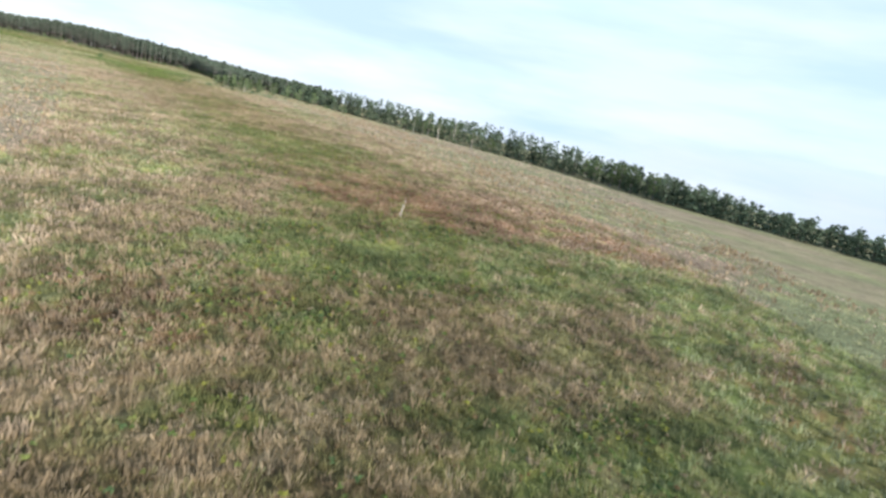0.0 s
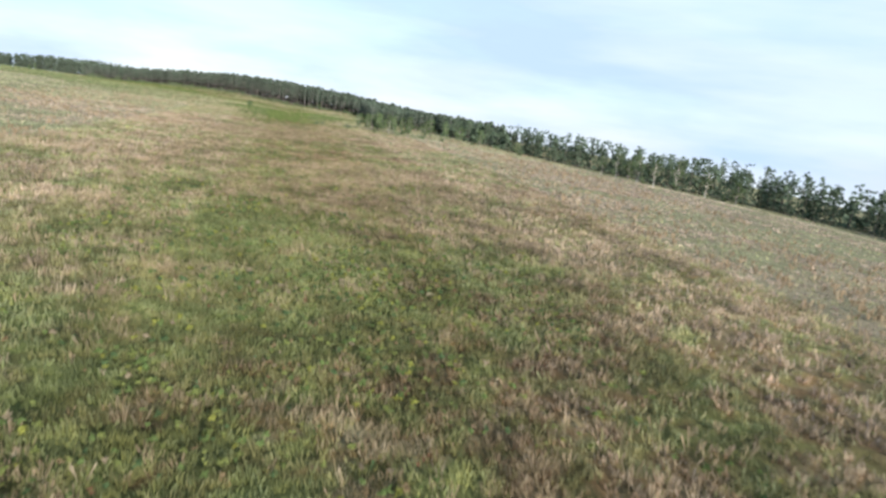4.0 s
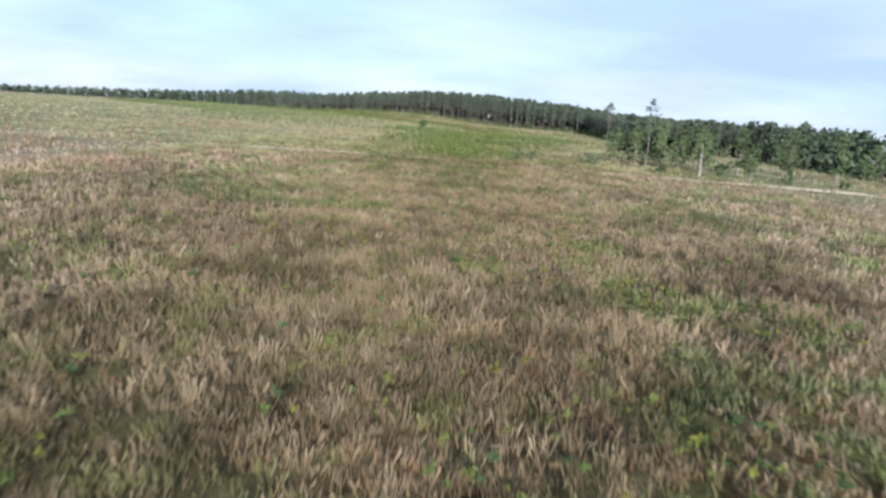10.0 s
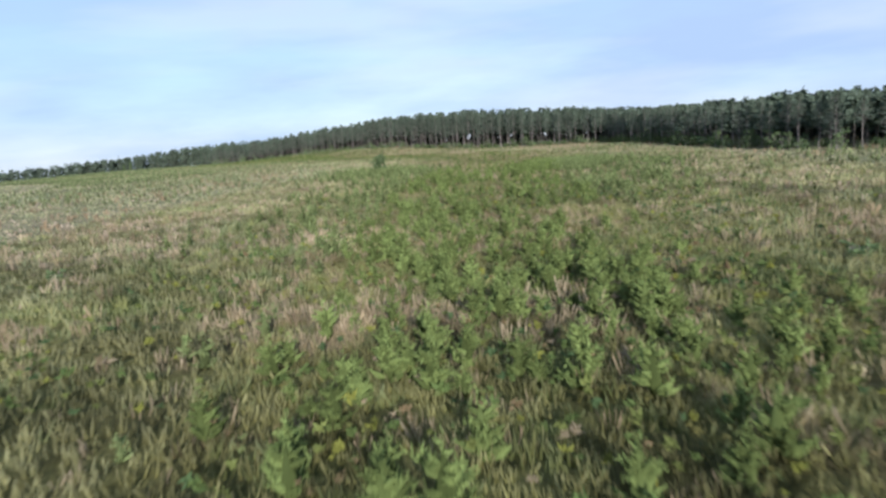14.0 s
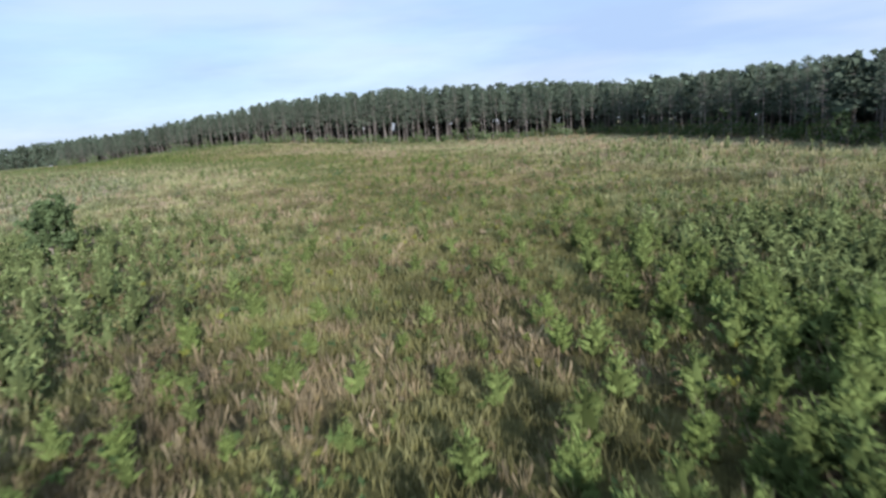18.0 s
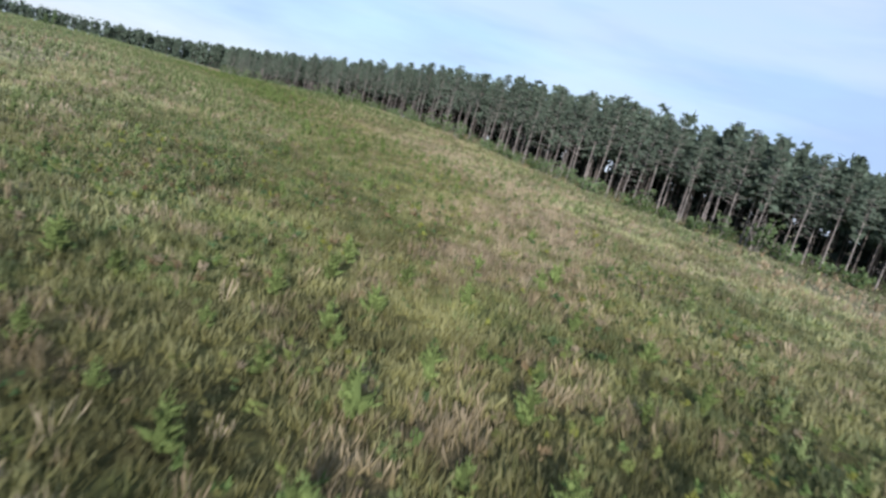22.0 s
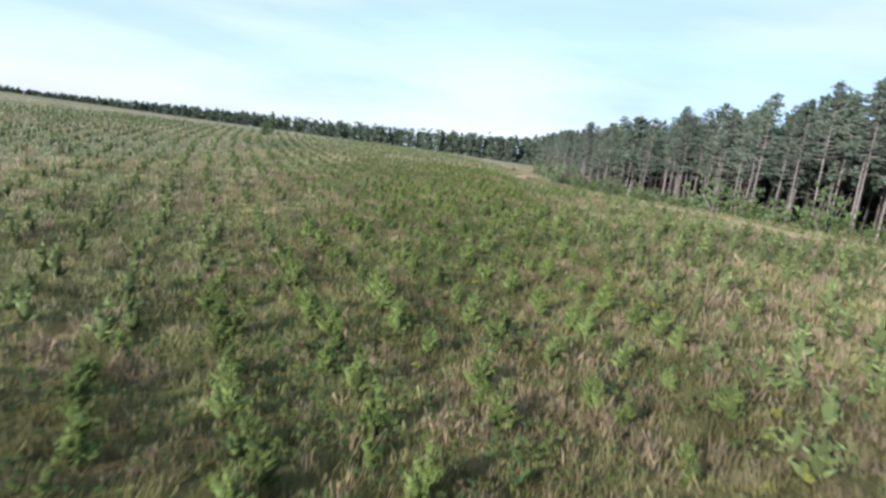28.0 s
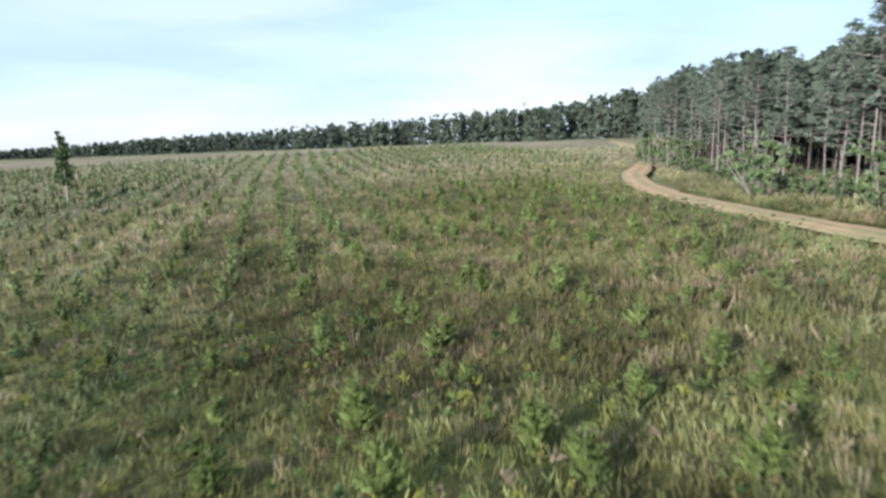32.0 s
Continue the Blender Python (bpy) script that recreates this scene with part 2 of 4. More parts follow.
TAN, STRAW, RUST = np.array((0.315, 0.24, 0.13)), np.array((0.41, 0.325, 0.2)), np.array((0.25, 0.125, 0.06))
BROWN, OLIVE, GREEN = np.array((0.205, 0.15, 0.073)), np.array((0.20, 0.19, 0.062)), np.array((0.145, 0.185, 0.052))
DEEP, LIME = np.array((0.095, 0.135, 0.05)), np.array((0.27, 0.295, 0.075))
HAZED_HEADS = np.array([(0.47, 0.375, 0.295)] * 4 + [(0.355, 0.345, 0.205), (0.315, 0.335, 0.2), (0.26, 0.28, 0.175), (0.37, 0.365, 0.19)])  # pale seed heads of each kind, far haze mixed into the hue


def side_of_track(x, y):
    """Positive north of the sandy track, metres."""
    p, w = along(TRACK, 12)
    i = np.argmin((np.asarray(x)[..., None] - p[:, 0]) ** 2 + (np.asarray(y)[..., None] - p[:, 1]) ** 2, axis=-1)
    return (np.asarray(x) - p[i, 0]) * -w[i, 1] + (np.asarray(y) - p[i, 1]) * w[i, 0]


def cover(x, y):
    """What grows at each point: weights of the eight kinds of growth, in the order of KINDS."""
    x, y = np.asarray(x, float), np.asarray(y, float)
    north = smooth(-6, 6, side_of_track(x, y))
    n1, n2, n3 = value_noise(x, y, 34, 11), value_noise(x, y, 13, 12), value_noise(x, y, 6, 13, 2)
    west = smooth(340, 400, -x)
    start = smooth(120, 76, y) * smooth(-120, -30, x)
    dry = smooth(175, 225, y) * (1 - north)
    lush = smooth(215, 175, y) * smooth(85, 125, y)
    green = smooth(0.46, 0.66, 0.3 * n1 + 0.4 * n2 + 0.3 * n3 + 0.03 * start + 0.09 * start * smooth(-12, 0, x + 30 * smooth(45, 58, y)) + 0.035 * dry - 0.04 * start * smooth(-6, -16, x) * smooth(50, 30, y) + 0.05 * north + 0.02 * west + 0.02 * lush)
    lime = (0.5 + 0.6 * start + 0.5 * lush) * smooth(0.6, 0.78, n3) * green
    deep = (0.15 + 0.15 * west + 0.3 * dry + 0.2 * start) * smooth(0.45, 0.7, n2) * np.clip(north + dry + start, 0, 1)
    tan = (1 - green) * (0.35 + 0.65 * smooth(0.35, 0.6, n3)) * (1 - 0.1 * west - 0.15 * dry) * (1 + 0.45 * (1 - north) * (1 - start)) * (1 - 0.6 * north * (1 - 0.4 * west))
    brown = (1 - 0.5 * lush) * (1 - green) * smooth(0.35, 0.62, value_noise(x, y, 22, 14)) * (1.2 - 0.85 * north + 0.2 * west + 0.45 * dry + 0.3 * start)
    rust = (1 - 0.4 * lush) * (0.7 + 1.3 * smooth(205, 250, y)) * smooth(0.56, 0.76, value_noise(x, y, 26, 15)) * (1 - north)
    patch = smooth(11, 3, away(x, y, [(-13, 86), (3, 80), (22, 84), (40, 100)]) + 6 * (n2 - 0.5)) + smooth(15, 4, away(x, y, [(-3, 100), (25, 108)]) + 9 * (n2 - 0.5))
    rust = rust + 1.7 * patch + 0.7 * dry * smooth(0.4, 0.7, n2) + 0.9 * start * smooth(-4, -14, x) * smooth(50, 30, y) * smooth(0.4, 0.6, n2)
    green = green * (1 - np.clip(patch, 0, 1))
    olive = 0.35 + 1.7 * north + 0.75 * lush + 0.3 * start + 0.35 * dry
    front = away(x, y, NORTH_FRONT)
    straw = 0.3 * smooth(0.52, 0.72, n3) + north * 0.8 * smooth(8, 14, front) * smooth(40, 26, front) * smooth(-420, -380, x) * smooth(-215, -245, x) * smooth(0.4, 0.6, n2)
    straw = straw + 3 * smooth(26, 14, away(x, y, [(-640, 668), (-690, 610), (-672, 500), (-640, 380), (-600, 240)]) + 10 * (n2 - 0.5))
    band = 0.5 * north * smooth(9, 3, away(x, y, [(-330, 330), (-225, 345), (-192, 342), (-150, 352)]) + 10 * (n2 - 0.5))
    straw = straw + 0.9 * band
    dry_strip = smooth(7, 2, away(x, y, [(-272, 510), (-286, 530), (-300, 545), (-328, 560), (-350, 570)]) + 7 * (n3 - 0.5))
    dry_spot = smooth(5, 1.5, np.minimum(away(x, y, [(-181, 344), (-199, 333)]), np.minimum(away(x, y, [(-166, 329), (-155, 332)]), away(x, y, [(-190, 396), (-195, 391)]))) + 4 * (n3 - 0.5))
    straw = straw + north * (1.3 * dry_strip + 1.5 * dry_spot)
    return np.stack([tan, straw, rust, brown, olive, green, deep, lime], axis=-1)


KINDS = np.stack([TAN, STRAW, RUST, BROWN, OLIVE, GREEN, DEEP, LIME])


def mottle(x, y):
    """Thick and thin growth, lush and withered, over half a metre to some metres."""
    return 0.6 + 0.68 * smooth(0.25, 0.75, 0.5 * value_noise(x, y, 1.3, 81, 2) + 0.5 * value_noise(x, y, 4.5, 82, 2))


def growth(x, y, spread=0.0, seed=0):
    """Which kind grows at each point: whole tussocks of one kind, about a metre wide."""
    w = cover(x, y)
    w = np.cumsum(w / w.sum(-1, keepdims=True), axis=-1)
    pick = 0.6 * value_noise(x, y, 0.9, 24, 1) + 0.4 * value_noise(x, y, 2.3, 25, 1)
    pick = np.clip((pick - 0.22) / 0.56, 0, 0.999)
    if spread:
        pick = np.clip(pick + np.random.default_rng(seed).normal(0, spread, np.shape(x)), 0, 0.999)
    return (pick[..., None] > w).sum(-1).clip(0, 7)


def tussock(x, y):
    """Height of the low growth above the soil, in hummocks half a metre to a metre and a half wide."""
    a, b = value_noise(x, y, 1.7, 26, 1), value_noise(x, y, 0.75, 27, 1)
    return 0.06 + 0.40 * smooth(0.25, 0.8, 0.45 * a + 0.55 * b) * (0.55 + 0.8 * value_noise(x, y, 9, 28, 1))


def link_mesh(name, verts, faces_flat, sides, mat, parent=None, tint=None, smooth_shade=False):
    """One mesh object from arrays; faces all have the same number of sides."""
    me = bpy.data.meshes.new(name)
    n = len(faces_flat) // sides
    me.vertices.add(len(verts))
    me.vertices.foreach_set("co", np.asarray(verts, np.float32).ravel())
    me.loops.add(len(faces_flat))
    me.loops.foreach_set("vertex_index", np.asarray(faces_flat, np.int32))
    me.polygons.add(n)
    me.polygons.foreach_set("loop_start", np.arange(0, n * sides, sides, dtype=np.int32))
    if smooth_shade:
        me.polygons.foreach_set("use_smooth", np.ones(n, bool))
    me.update(calc_edges=True)
    if tint is not None:
        a = me.color_attributes.new("tint", "FLOAT_COLOR", "POINT")
        a.data.foreach_set("color", np.c_[tint, np.ones(len(tint))].astype(np.float32).ravel())
    me.materials.append(mat)
    ob = new(name, me)
    ob.parent = parent
    return ob


# ---- ground: one sheet to the horizon ----
def axis(lo, hi, step, far):
    out = list(np.arange(lo, hi + step, step))
    d = step
    while out[-1] < far:
        d *= 1.35
        out.append(out[-1] + d)
    d = step
    while out[0] > -far:
        d *= 1.35
        out.insert(0, out[0] - d)
    return np.array(out)


gx, gy = np.meshgrid(axis(-760, 150, 3.6, 3600), axis(-60, 700, 3.6, 3600))
gz = height(gx, gy) - 0.45 * smooth(43, 37, away(gx, gy, LINE))
gn, gm = gx.shape
cells = (np.arange(gn - 1)[:, None] * gm + np.arange(gm - 1)).ravel()
quads = np.stack([cells, cells + 1, cells + gm + 1, cells + gm], -1).ravel()
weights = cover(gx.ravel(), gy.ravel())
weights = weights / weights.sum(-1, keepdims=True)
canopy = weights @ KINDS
ground = link_mesh("ground", np.c_[gx.ravel(), gy.ravel(), gz.ravel()], quads, 4, M_GROUND, tint=0.74 * (0.55 * canopy + 0.45 * weights @ HAZED_HEADS) * (0.8 + 0.4 * value_noise(gx, gy, 7, 83, 2).ravel())[:, None], smooth_shade=True)
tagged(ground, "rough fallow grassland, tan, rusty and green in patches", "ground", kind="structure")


def track(name, pts, width, tone, verge, label, worn=None):
    """A two-rut dirt track: pale sunk wheel ruts, a grassier crown and ragged edges."""
    p, w = along(pts, 1.2)
    prof = np.array([-1.0, -0.8, -0.62, -0.38, -0.2, 0.0, 0.2, 0.38, 0.62, 0.8, 1.0])
    rut = np.exp(-((np.abs(prof) - 0.5) / 0.24) ** 2)
    rag = 1 + 0.5 * (value_noise(p[:, 0], p[:, 1], 5, 21) - 0.5)
    off = prof[None, :] * width / 2 * rag[:, None]
    x, y = p[:, 0, None] - w[:, 1, None] * off, p[:, 1, None] + w[:, 0, None] * off
    z = height(x, y) + 0.16 - 0.07 * rut[None, :] - 0.13 * (np.abs(prof)[None, :] > 0.95)
    wear = np.clip(0.1 + 0.75 * rut[None, :] + 1.1 * (value_noise(x, y, 4, 22) - 0.5), 0, 1)[..., None]
    wear = wear * smooth(*worn, p[:, 0])[:, None, None] if worn else wear
    col = np.array(tone) * wear + np.array(verge) * (1 - wear)
    n, m = x.shape
    c = (np.arange(n - 1)[:, None] * m + np.arange(m - 1)).ravel()
    ob = link_mesh(name, np.c_[x.ravel(), y.ravel(), z.ravel()], np.stack([c, c + m, c + m + 1, c + 1], -1).ravel(), 4, M_ROAD, tint=col.reshape(-1, 3), smooth_shade=True)
    return tagged(ob, label, "dirt road", kind="structure")


track("sandy_track", SANDY, 3.2, (0.72, 0.59, 0.44), (0.27, 0.215, 0.125), "pale sandy two-rut farm track through dry grass", worn=(-182, -172))
track("forest_road", FOREST_ROAD, 3.3, (0.52, 0.32, 0.185), (0.30, 0.27, 0.13), "orange-tan dirt road along the pine wood", worn=(-425, -455))


# ---- plants in bulk ----
def blades(x, y, tall, wide, count, tints, tips, rng, lean=0.6, sink=0.06, base=0.0):
    """Tufts of tapering blades: three corners a blade, joined arrays; leaf colour with low shade painted in at the
    foot, seed heads at the top.
    """
    n = len(x)
    X, Y = np.repeat(x, count), np.repeat(y, count)
    H = np.repeat(tall, count) * rng.uniform(0.6, 1.15, n * count)
    W = np.repeat(wide, count) * rng.uniform(0.6, 1.2, n * count)
    spread = np.repeat(wide, count) * 1.0 + 0.13
    a, r = rng.uniform(0, 2 * np.pi, n * count), rng.uniform(0, 1, n * count) ** 0.5
    bx, by = X + np.cos(a) * r * spread, Y + np.sin(a) * r * spread
    bz = np.repeat(height(x, y) + base, count) - sink
    t, way = rng.uniform(0, 2 * np.pi, n * count), rng.uniform(0, 2 * np.pi, n * count)
    ex, ey = np.cos(t) * W / 2, np.sin(t) * W / 2
    l = rng.uniform(0.1, lean, n * count) * H
    tx, ty = bx + np.cos(way) * l, by + np.sin(way) * l
    plume = rng.uniform(0, 1, n * count) < 0.2
    v = np.empty((n * count, 3, 3))
    v[:, 0] = np.c_[bx - ex, by - ey, bz]
    ex, ey = ex * (1 - 0.4 * plume), ey * (1 - 0.4 * plume)
    v[:, 1] = np.where(plume[:, None], np.c_[tx - ex, ty - ey, bz + H * 0.72], np.c_[bx + ex, by + ey, bz])
    v[:, 2] = np.c_[tx + ex * plume, ty + ey * plume, bz + H]
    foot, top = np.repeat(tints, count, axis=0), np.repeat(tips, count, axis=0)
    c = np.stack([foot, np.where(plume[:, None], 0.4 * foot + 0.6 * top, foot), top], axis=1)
    return v.reshape(-1, 3), c.reshape(-1, 3)


def turf(name, half, step, jag, label):
    """The low growth under the flight line: hummocks of tan, brown and green, each of one kind, ragged at the top."""
    p, w = along(LINE, step)
    off = np.arange(-half, half + step, step)
    x, y = p[:, 0, None] + w[:, 1, None] * off, p[:, 1, None] - w[:, 0, None] * off
    r = np.random.default_rng(29)
    x, y = x + r.uniform(-0.35, 0.35, x.shape) * step, y + r.uniform(-0.35, 0.35, x.shape) * step
    edge = smooth(half, half - min(6, half / 6), np.abs(off))[None, :]
    road = smooth(2.2, 3.6, np.minimum(away(x, y, SANDY), away(x, y, FOREST_ROAD)))
    z = height(x, y) + (0.35 * tussock(x, y) - 0.05 + jag * r.uniform(-1, 1, x.shape)) * edge * road - 0.25 * (1 - edge) - 0.3 * (1 - road)
    w = cover(x, y)
    blend = (w / w.sum(-1, keepdims=True)) @ KINDS
    # Shade between the blades is put into the tint, strongest near the line
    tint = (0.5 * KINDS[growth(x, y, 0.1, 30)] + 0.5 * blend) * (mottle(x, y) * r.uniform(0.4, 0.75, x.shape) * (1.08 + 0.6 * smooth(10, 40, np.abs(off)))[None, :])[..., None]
    n, m = x.shape
    c = (np.arange(n - 1)[:, None] * m + np.arange(m - 1)).ravel()
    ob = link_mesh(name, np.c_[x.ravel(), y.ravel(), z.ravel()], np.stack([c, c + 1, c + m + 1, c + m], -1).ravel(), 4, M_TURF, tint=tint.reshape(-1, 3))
    return tagged(ob, label, "grass", kind="stuff")


def tufts(name, lo, hi, per_m2, tall, wide, count, seed, label):
    """Clumps of pale broomsedge: stiff stems that fan out from one foot, where dry grass grows."""
    rng = np.random.default_rng(seed)
    n = int(700 * 715 * per_m2)
    x, y = rng.uniform(-640, 60, n), rng.uniform(-15, 700, n)
    d = away(x, y, LINE)
    keep = (d >= lo) & (d < hi) & (away(x, y, SANDY) > 2.4) & (away(x, y, FOREST_ROAD) > 2.2)
    x, y = x[keep], y[keep]
    w = cover(x, y)
    w = w / w.sum(-1, keepdims=True)
    chance = (0.9 * w[:, 0] + 2.2 * w[:, 1] + 0.35 * w[:, 3]) * smooth(0.4, 0.62, value_noise(x, y, 2.6, 91, 2)) * 1.6
    keep = rng.uniform(0, 1, len(x)) < chance
    x, y, w = x[keep], y[keep], w[keep]
    m = len(x)
    straw = (rng.uniform(0, 1, m) < np.clip(2.5 * w[:, 1], 0.15, 0.9))[:, None]
    tint = np.where(straw, (0.45, 0.365, 0.24), (0.36, 0.275, 0.17)) * rng.uniform(0.7, 1.1, (m, 1))
    H = np.repeat(tall * rng.uniform(0.6, 1.25, m), count) * rng.uniform(0.7, 1.1, m * count)
    W = wide * rng.uniform(0.6, 1.3, m * count)
    a, t = rng.uniform(0, 6.28, m * count), rng.uniform(0, 6.28, m * count)
    fan = H * rng.uniform(0.05, 0.5, m * count)
    foot = rng.uniform(0.0, 0.22, m * count)
    X, Y = np.repeat(x, count) + np.cos(a) * foot, np.repeat(y, count) + np.sin(a) * foot
    Z = np.repeat(height(x, y) + (0.5 * tussock(x, y) if hi < 43 else 0), count)
    v = np.empty((m * count, 3, 3))
    ex, ey = np.cos(t) * W / 2, np.sin(t) * W / 2
    v[:, 0] = np.c_[X, Y, Z - 0.06]
    v[:, 1] = np.c_[X + np.cos(a) * fan * 0.9 - ex, Y + np.sin(a) * fan * 0.9 - ey, Z + H * 0.82]
    v[:, 2] = np.c_[X + np.cos(a) * fan + ex, Y + np.sin(a) * fan + ey, Z + H]
    ob = link_mesh(name, v.reshape(-1, 3), np.arange(3 * m * count), 3, M_GRASS, tint=np.repeat(tint, 3 * count, axis=0))
    return tagged(ob, label, "grass", kind="stuff")


def grass(name, lo, hi, per_m2, tall, wide, count, seed, label, lean=0.9, heads=0.72, top=1.0):
    """Wild grass within lo to hi metres of the flight line, kinds chosen by the cover of the land."""
    rng = np.random.default_rng(seed)
    n = int(700 * 715 * per_m2)
    x, y = rng.uniform(-640, 60, n), rng.uniform(-15, 700, n)
    d = away(x, y, LINE)
    keep = (d >= lo) & (d < hi) & (away(x, y, SANDY) > 2.1) & (away(x, y, FOREST_ROAD) > 2.3)
    x, y = x[keep], y[keep]
    k = growth(x, y, 0.13, seed)
    h = np.array([0.6, 0.62, 0.55, 0.5, 0.5, 0.5, 0.6, 0.5])[k] * tall * rng.uniform(0.5, 1.3, len(x))
    w = cover(x, y)
    tint = 0.55 * KINDS[k] + 0.45 * (w / w.sum(-1, keepdims=True)) @ KINDS
    patchy = (mottle(x, y) * rng.uniform(0.86, 1.12, len(x)))[:, None]
    # More and brighter head tint further out: haze put into the grass colour
    tips = (1 - top) * tint + (1.05 if lo < 20 else 1.2) * top * HAZED_HEADS[k]
    tint = (1 - heads) * tint + 1.1 * heads * HAZED_HEADS[k]
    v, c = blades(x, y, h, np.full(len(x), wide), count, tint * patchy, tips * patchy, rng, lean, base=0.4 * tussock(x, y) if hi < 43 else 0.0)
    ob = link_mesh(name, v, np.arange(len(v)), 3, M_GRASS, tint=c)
    return tagged(ob, label, "grass", kind="stuff")


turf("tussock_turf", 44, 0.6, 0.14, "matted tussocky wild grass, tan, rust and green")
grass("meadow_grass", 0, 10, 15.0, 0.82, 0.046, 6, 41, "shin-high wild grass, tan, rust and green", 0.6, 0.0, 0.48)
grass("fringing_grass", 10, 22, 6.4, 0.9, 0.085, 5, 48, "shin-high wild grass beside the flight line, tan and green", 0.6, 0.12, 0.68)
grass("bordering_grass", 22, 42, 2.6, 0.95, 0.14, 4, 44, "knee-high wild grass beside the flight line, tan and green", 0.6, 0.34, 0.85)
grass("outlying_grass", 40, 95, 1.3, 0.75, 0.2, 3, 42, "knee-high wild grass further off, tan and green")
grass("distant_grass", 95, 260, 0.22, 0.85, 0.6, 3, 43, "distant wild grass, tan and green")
tufts("broomsedge", 0, 13, 1.8, 0.62, 0.03, 11, 45, "pale clumps of dry broomsedge in the grass")
tufts("fringing_broomsedge", 13, 41, 1.0, 0.68, 0.06, 7, 46, "pale clumps of dry broomsedge beside the flight line")
tufts("outlying_broomsedge", 41, 100, 0.5, 0.85, 0.24, 4, 47, "pale clumps of dry broomsedge further off")


# ---- trees ----
def cone(a, b, ra, rb, sides=6):
    """Corners and triangles of a tapered stick from a to b."""
    a, b = np.array(a, float), np.array(b, float)
    d = (b - a) / max(1e-6, np.linalg.norm(b - a))
    u = np.cross(d, (0.3, 0.9, 0.1))
    u /= np.linalg.norm(u)
    v = np.cross(d, u)
    t = np.arange(sides) / sides * 2 * np.pi
    ring = np.cos(t)[:, None] * u + np.sin(t)[:, None] * v
    verts = np.vstack([a + ring * ra, b + ring * rb])
    i = np.arange(sides)
    j = (i + 1) % sides
    faces = np.vstack([np.c_[i, j, j + sides], np.c_[i, j + sides, i + sides]])
    return verts, faces


def joined(pieces):
    verts, faces, base = [], [], 0
    for v, f in pieces:
        verts.append(v)
        faces.append(f + base)
        base += len(v)
    return np.vstack(verts), np.vstack(faces)


def sprays(centres, size, count, rng, flat=0.5, slim=0.34, up=0.15):
    """Clumps of pointed leaf-shaped blades round each centre, four corners and two triangles each."""
    n = len(centres)
    c = np.repeat(centres, count, axis=0)
    s = np.repeat(np.broadcast_to(size, n), count)[:, None]
    d = rng.normal(size=(n * count, 3)) * (1, 1, flat) + (0, 0, up)
    d /= np.linalg.norm(d, axis=1)[:, None]
    e = np.cross(d, rng.normal(size=(n * count, 3)))
    e /= np.linalg.norm(e, axis=1)[:, None]
    L = s * rng.uniform(0.6, 1.15, (n * count, 1))
    o = c + rng.normal(size=c.shape) * s * (0.28, 0.28, 0.2)
    v = np.stack([o - d * L * 0.35, o + e * L * slim, o + d * L * 0.75, o - e * L * slim], axis=1).reshape(-1, 3)
    q = np.arange(n * count)[:, None] * 4
    return v, np.vstack([q + (0, 1, 2), q + (0, 2, 3)])


def shoots(base, way, long, thick, sides=4):
    """Spindle-shaped leafy shoots: from base along way, fullest at two fifths."""
    n = len(base)
    d = way / np.linalg.norm(way, axis=1)[:, None]
    u = np.cross(d, (0.31, 0.2, 0.93))
    u /= np.linalg.norm(u, axis=1)[:, None]
    w = np.cross(d, u)
    long, thick = np.broadcast_to(long, n)[:, None], np.broadcast_to(thick, n)[:, None]
    t = np.arange(sides) / sides * 2 * np.pi
    ring = [base + d * long * (0.3 + 0.16 * (i % 2)) + (np.cos(q) * u + np.sin(q) * w) * thick for i, q in enumerate(t)]
    v = np.stack([base, *ring, base + d * long], axis=1).reshape(-1, 3)
    k = np.arange(n)[:, None] * (sides + 2)
    return v, np.vstack([np.vstack([k + (0, 1 + (i + 1) % sides, 1 + i), k + (sides + 1, 1 + i, 1 + (i + 1) % sides)]) for i in range(sides)])


def part(name, shape, mat, parent, label="", shade=False):
    v, f = shape
    ob = link_mesh(name, v, np.asarray(f).ravel(), 3, mat, parent, smooth_shade=shade)
    if label:
        tagged(ob, label)
    return ob


def stem(tall, radius, rng, bend=0.35, sides=8, pieces=5):
    """A slightly crooked tapering trunk; returns the pieces and a way to find its axis at a height."""
    zs = np.linspace(0, tall, pieces + 1)
    xs, ys = np.cumsum(rng.normal(0, bend / pieces, pieces + 1)), np.cumsum(rng.normal(0, bend / pieces, pieces + 1))
    xs, ys = xs - xs[0], ys - ys[0]
    rad = radius * (1 - 0.86 * zs / tall)
    rad[0] *= 1.35
    out = [cone((xs[i], ys[i], zs[i] - (0.3 if i == 0 else 0)), (xs[i + 1], ys[i + 1], zs[i + 1]), rad[i], rad[i + 1], sides) for i in range(pieces)]
    return out, lambda z: np.array((np.interp(z, zs, xs), np.interp(z, zs, ys), z))


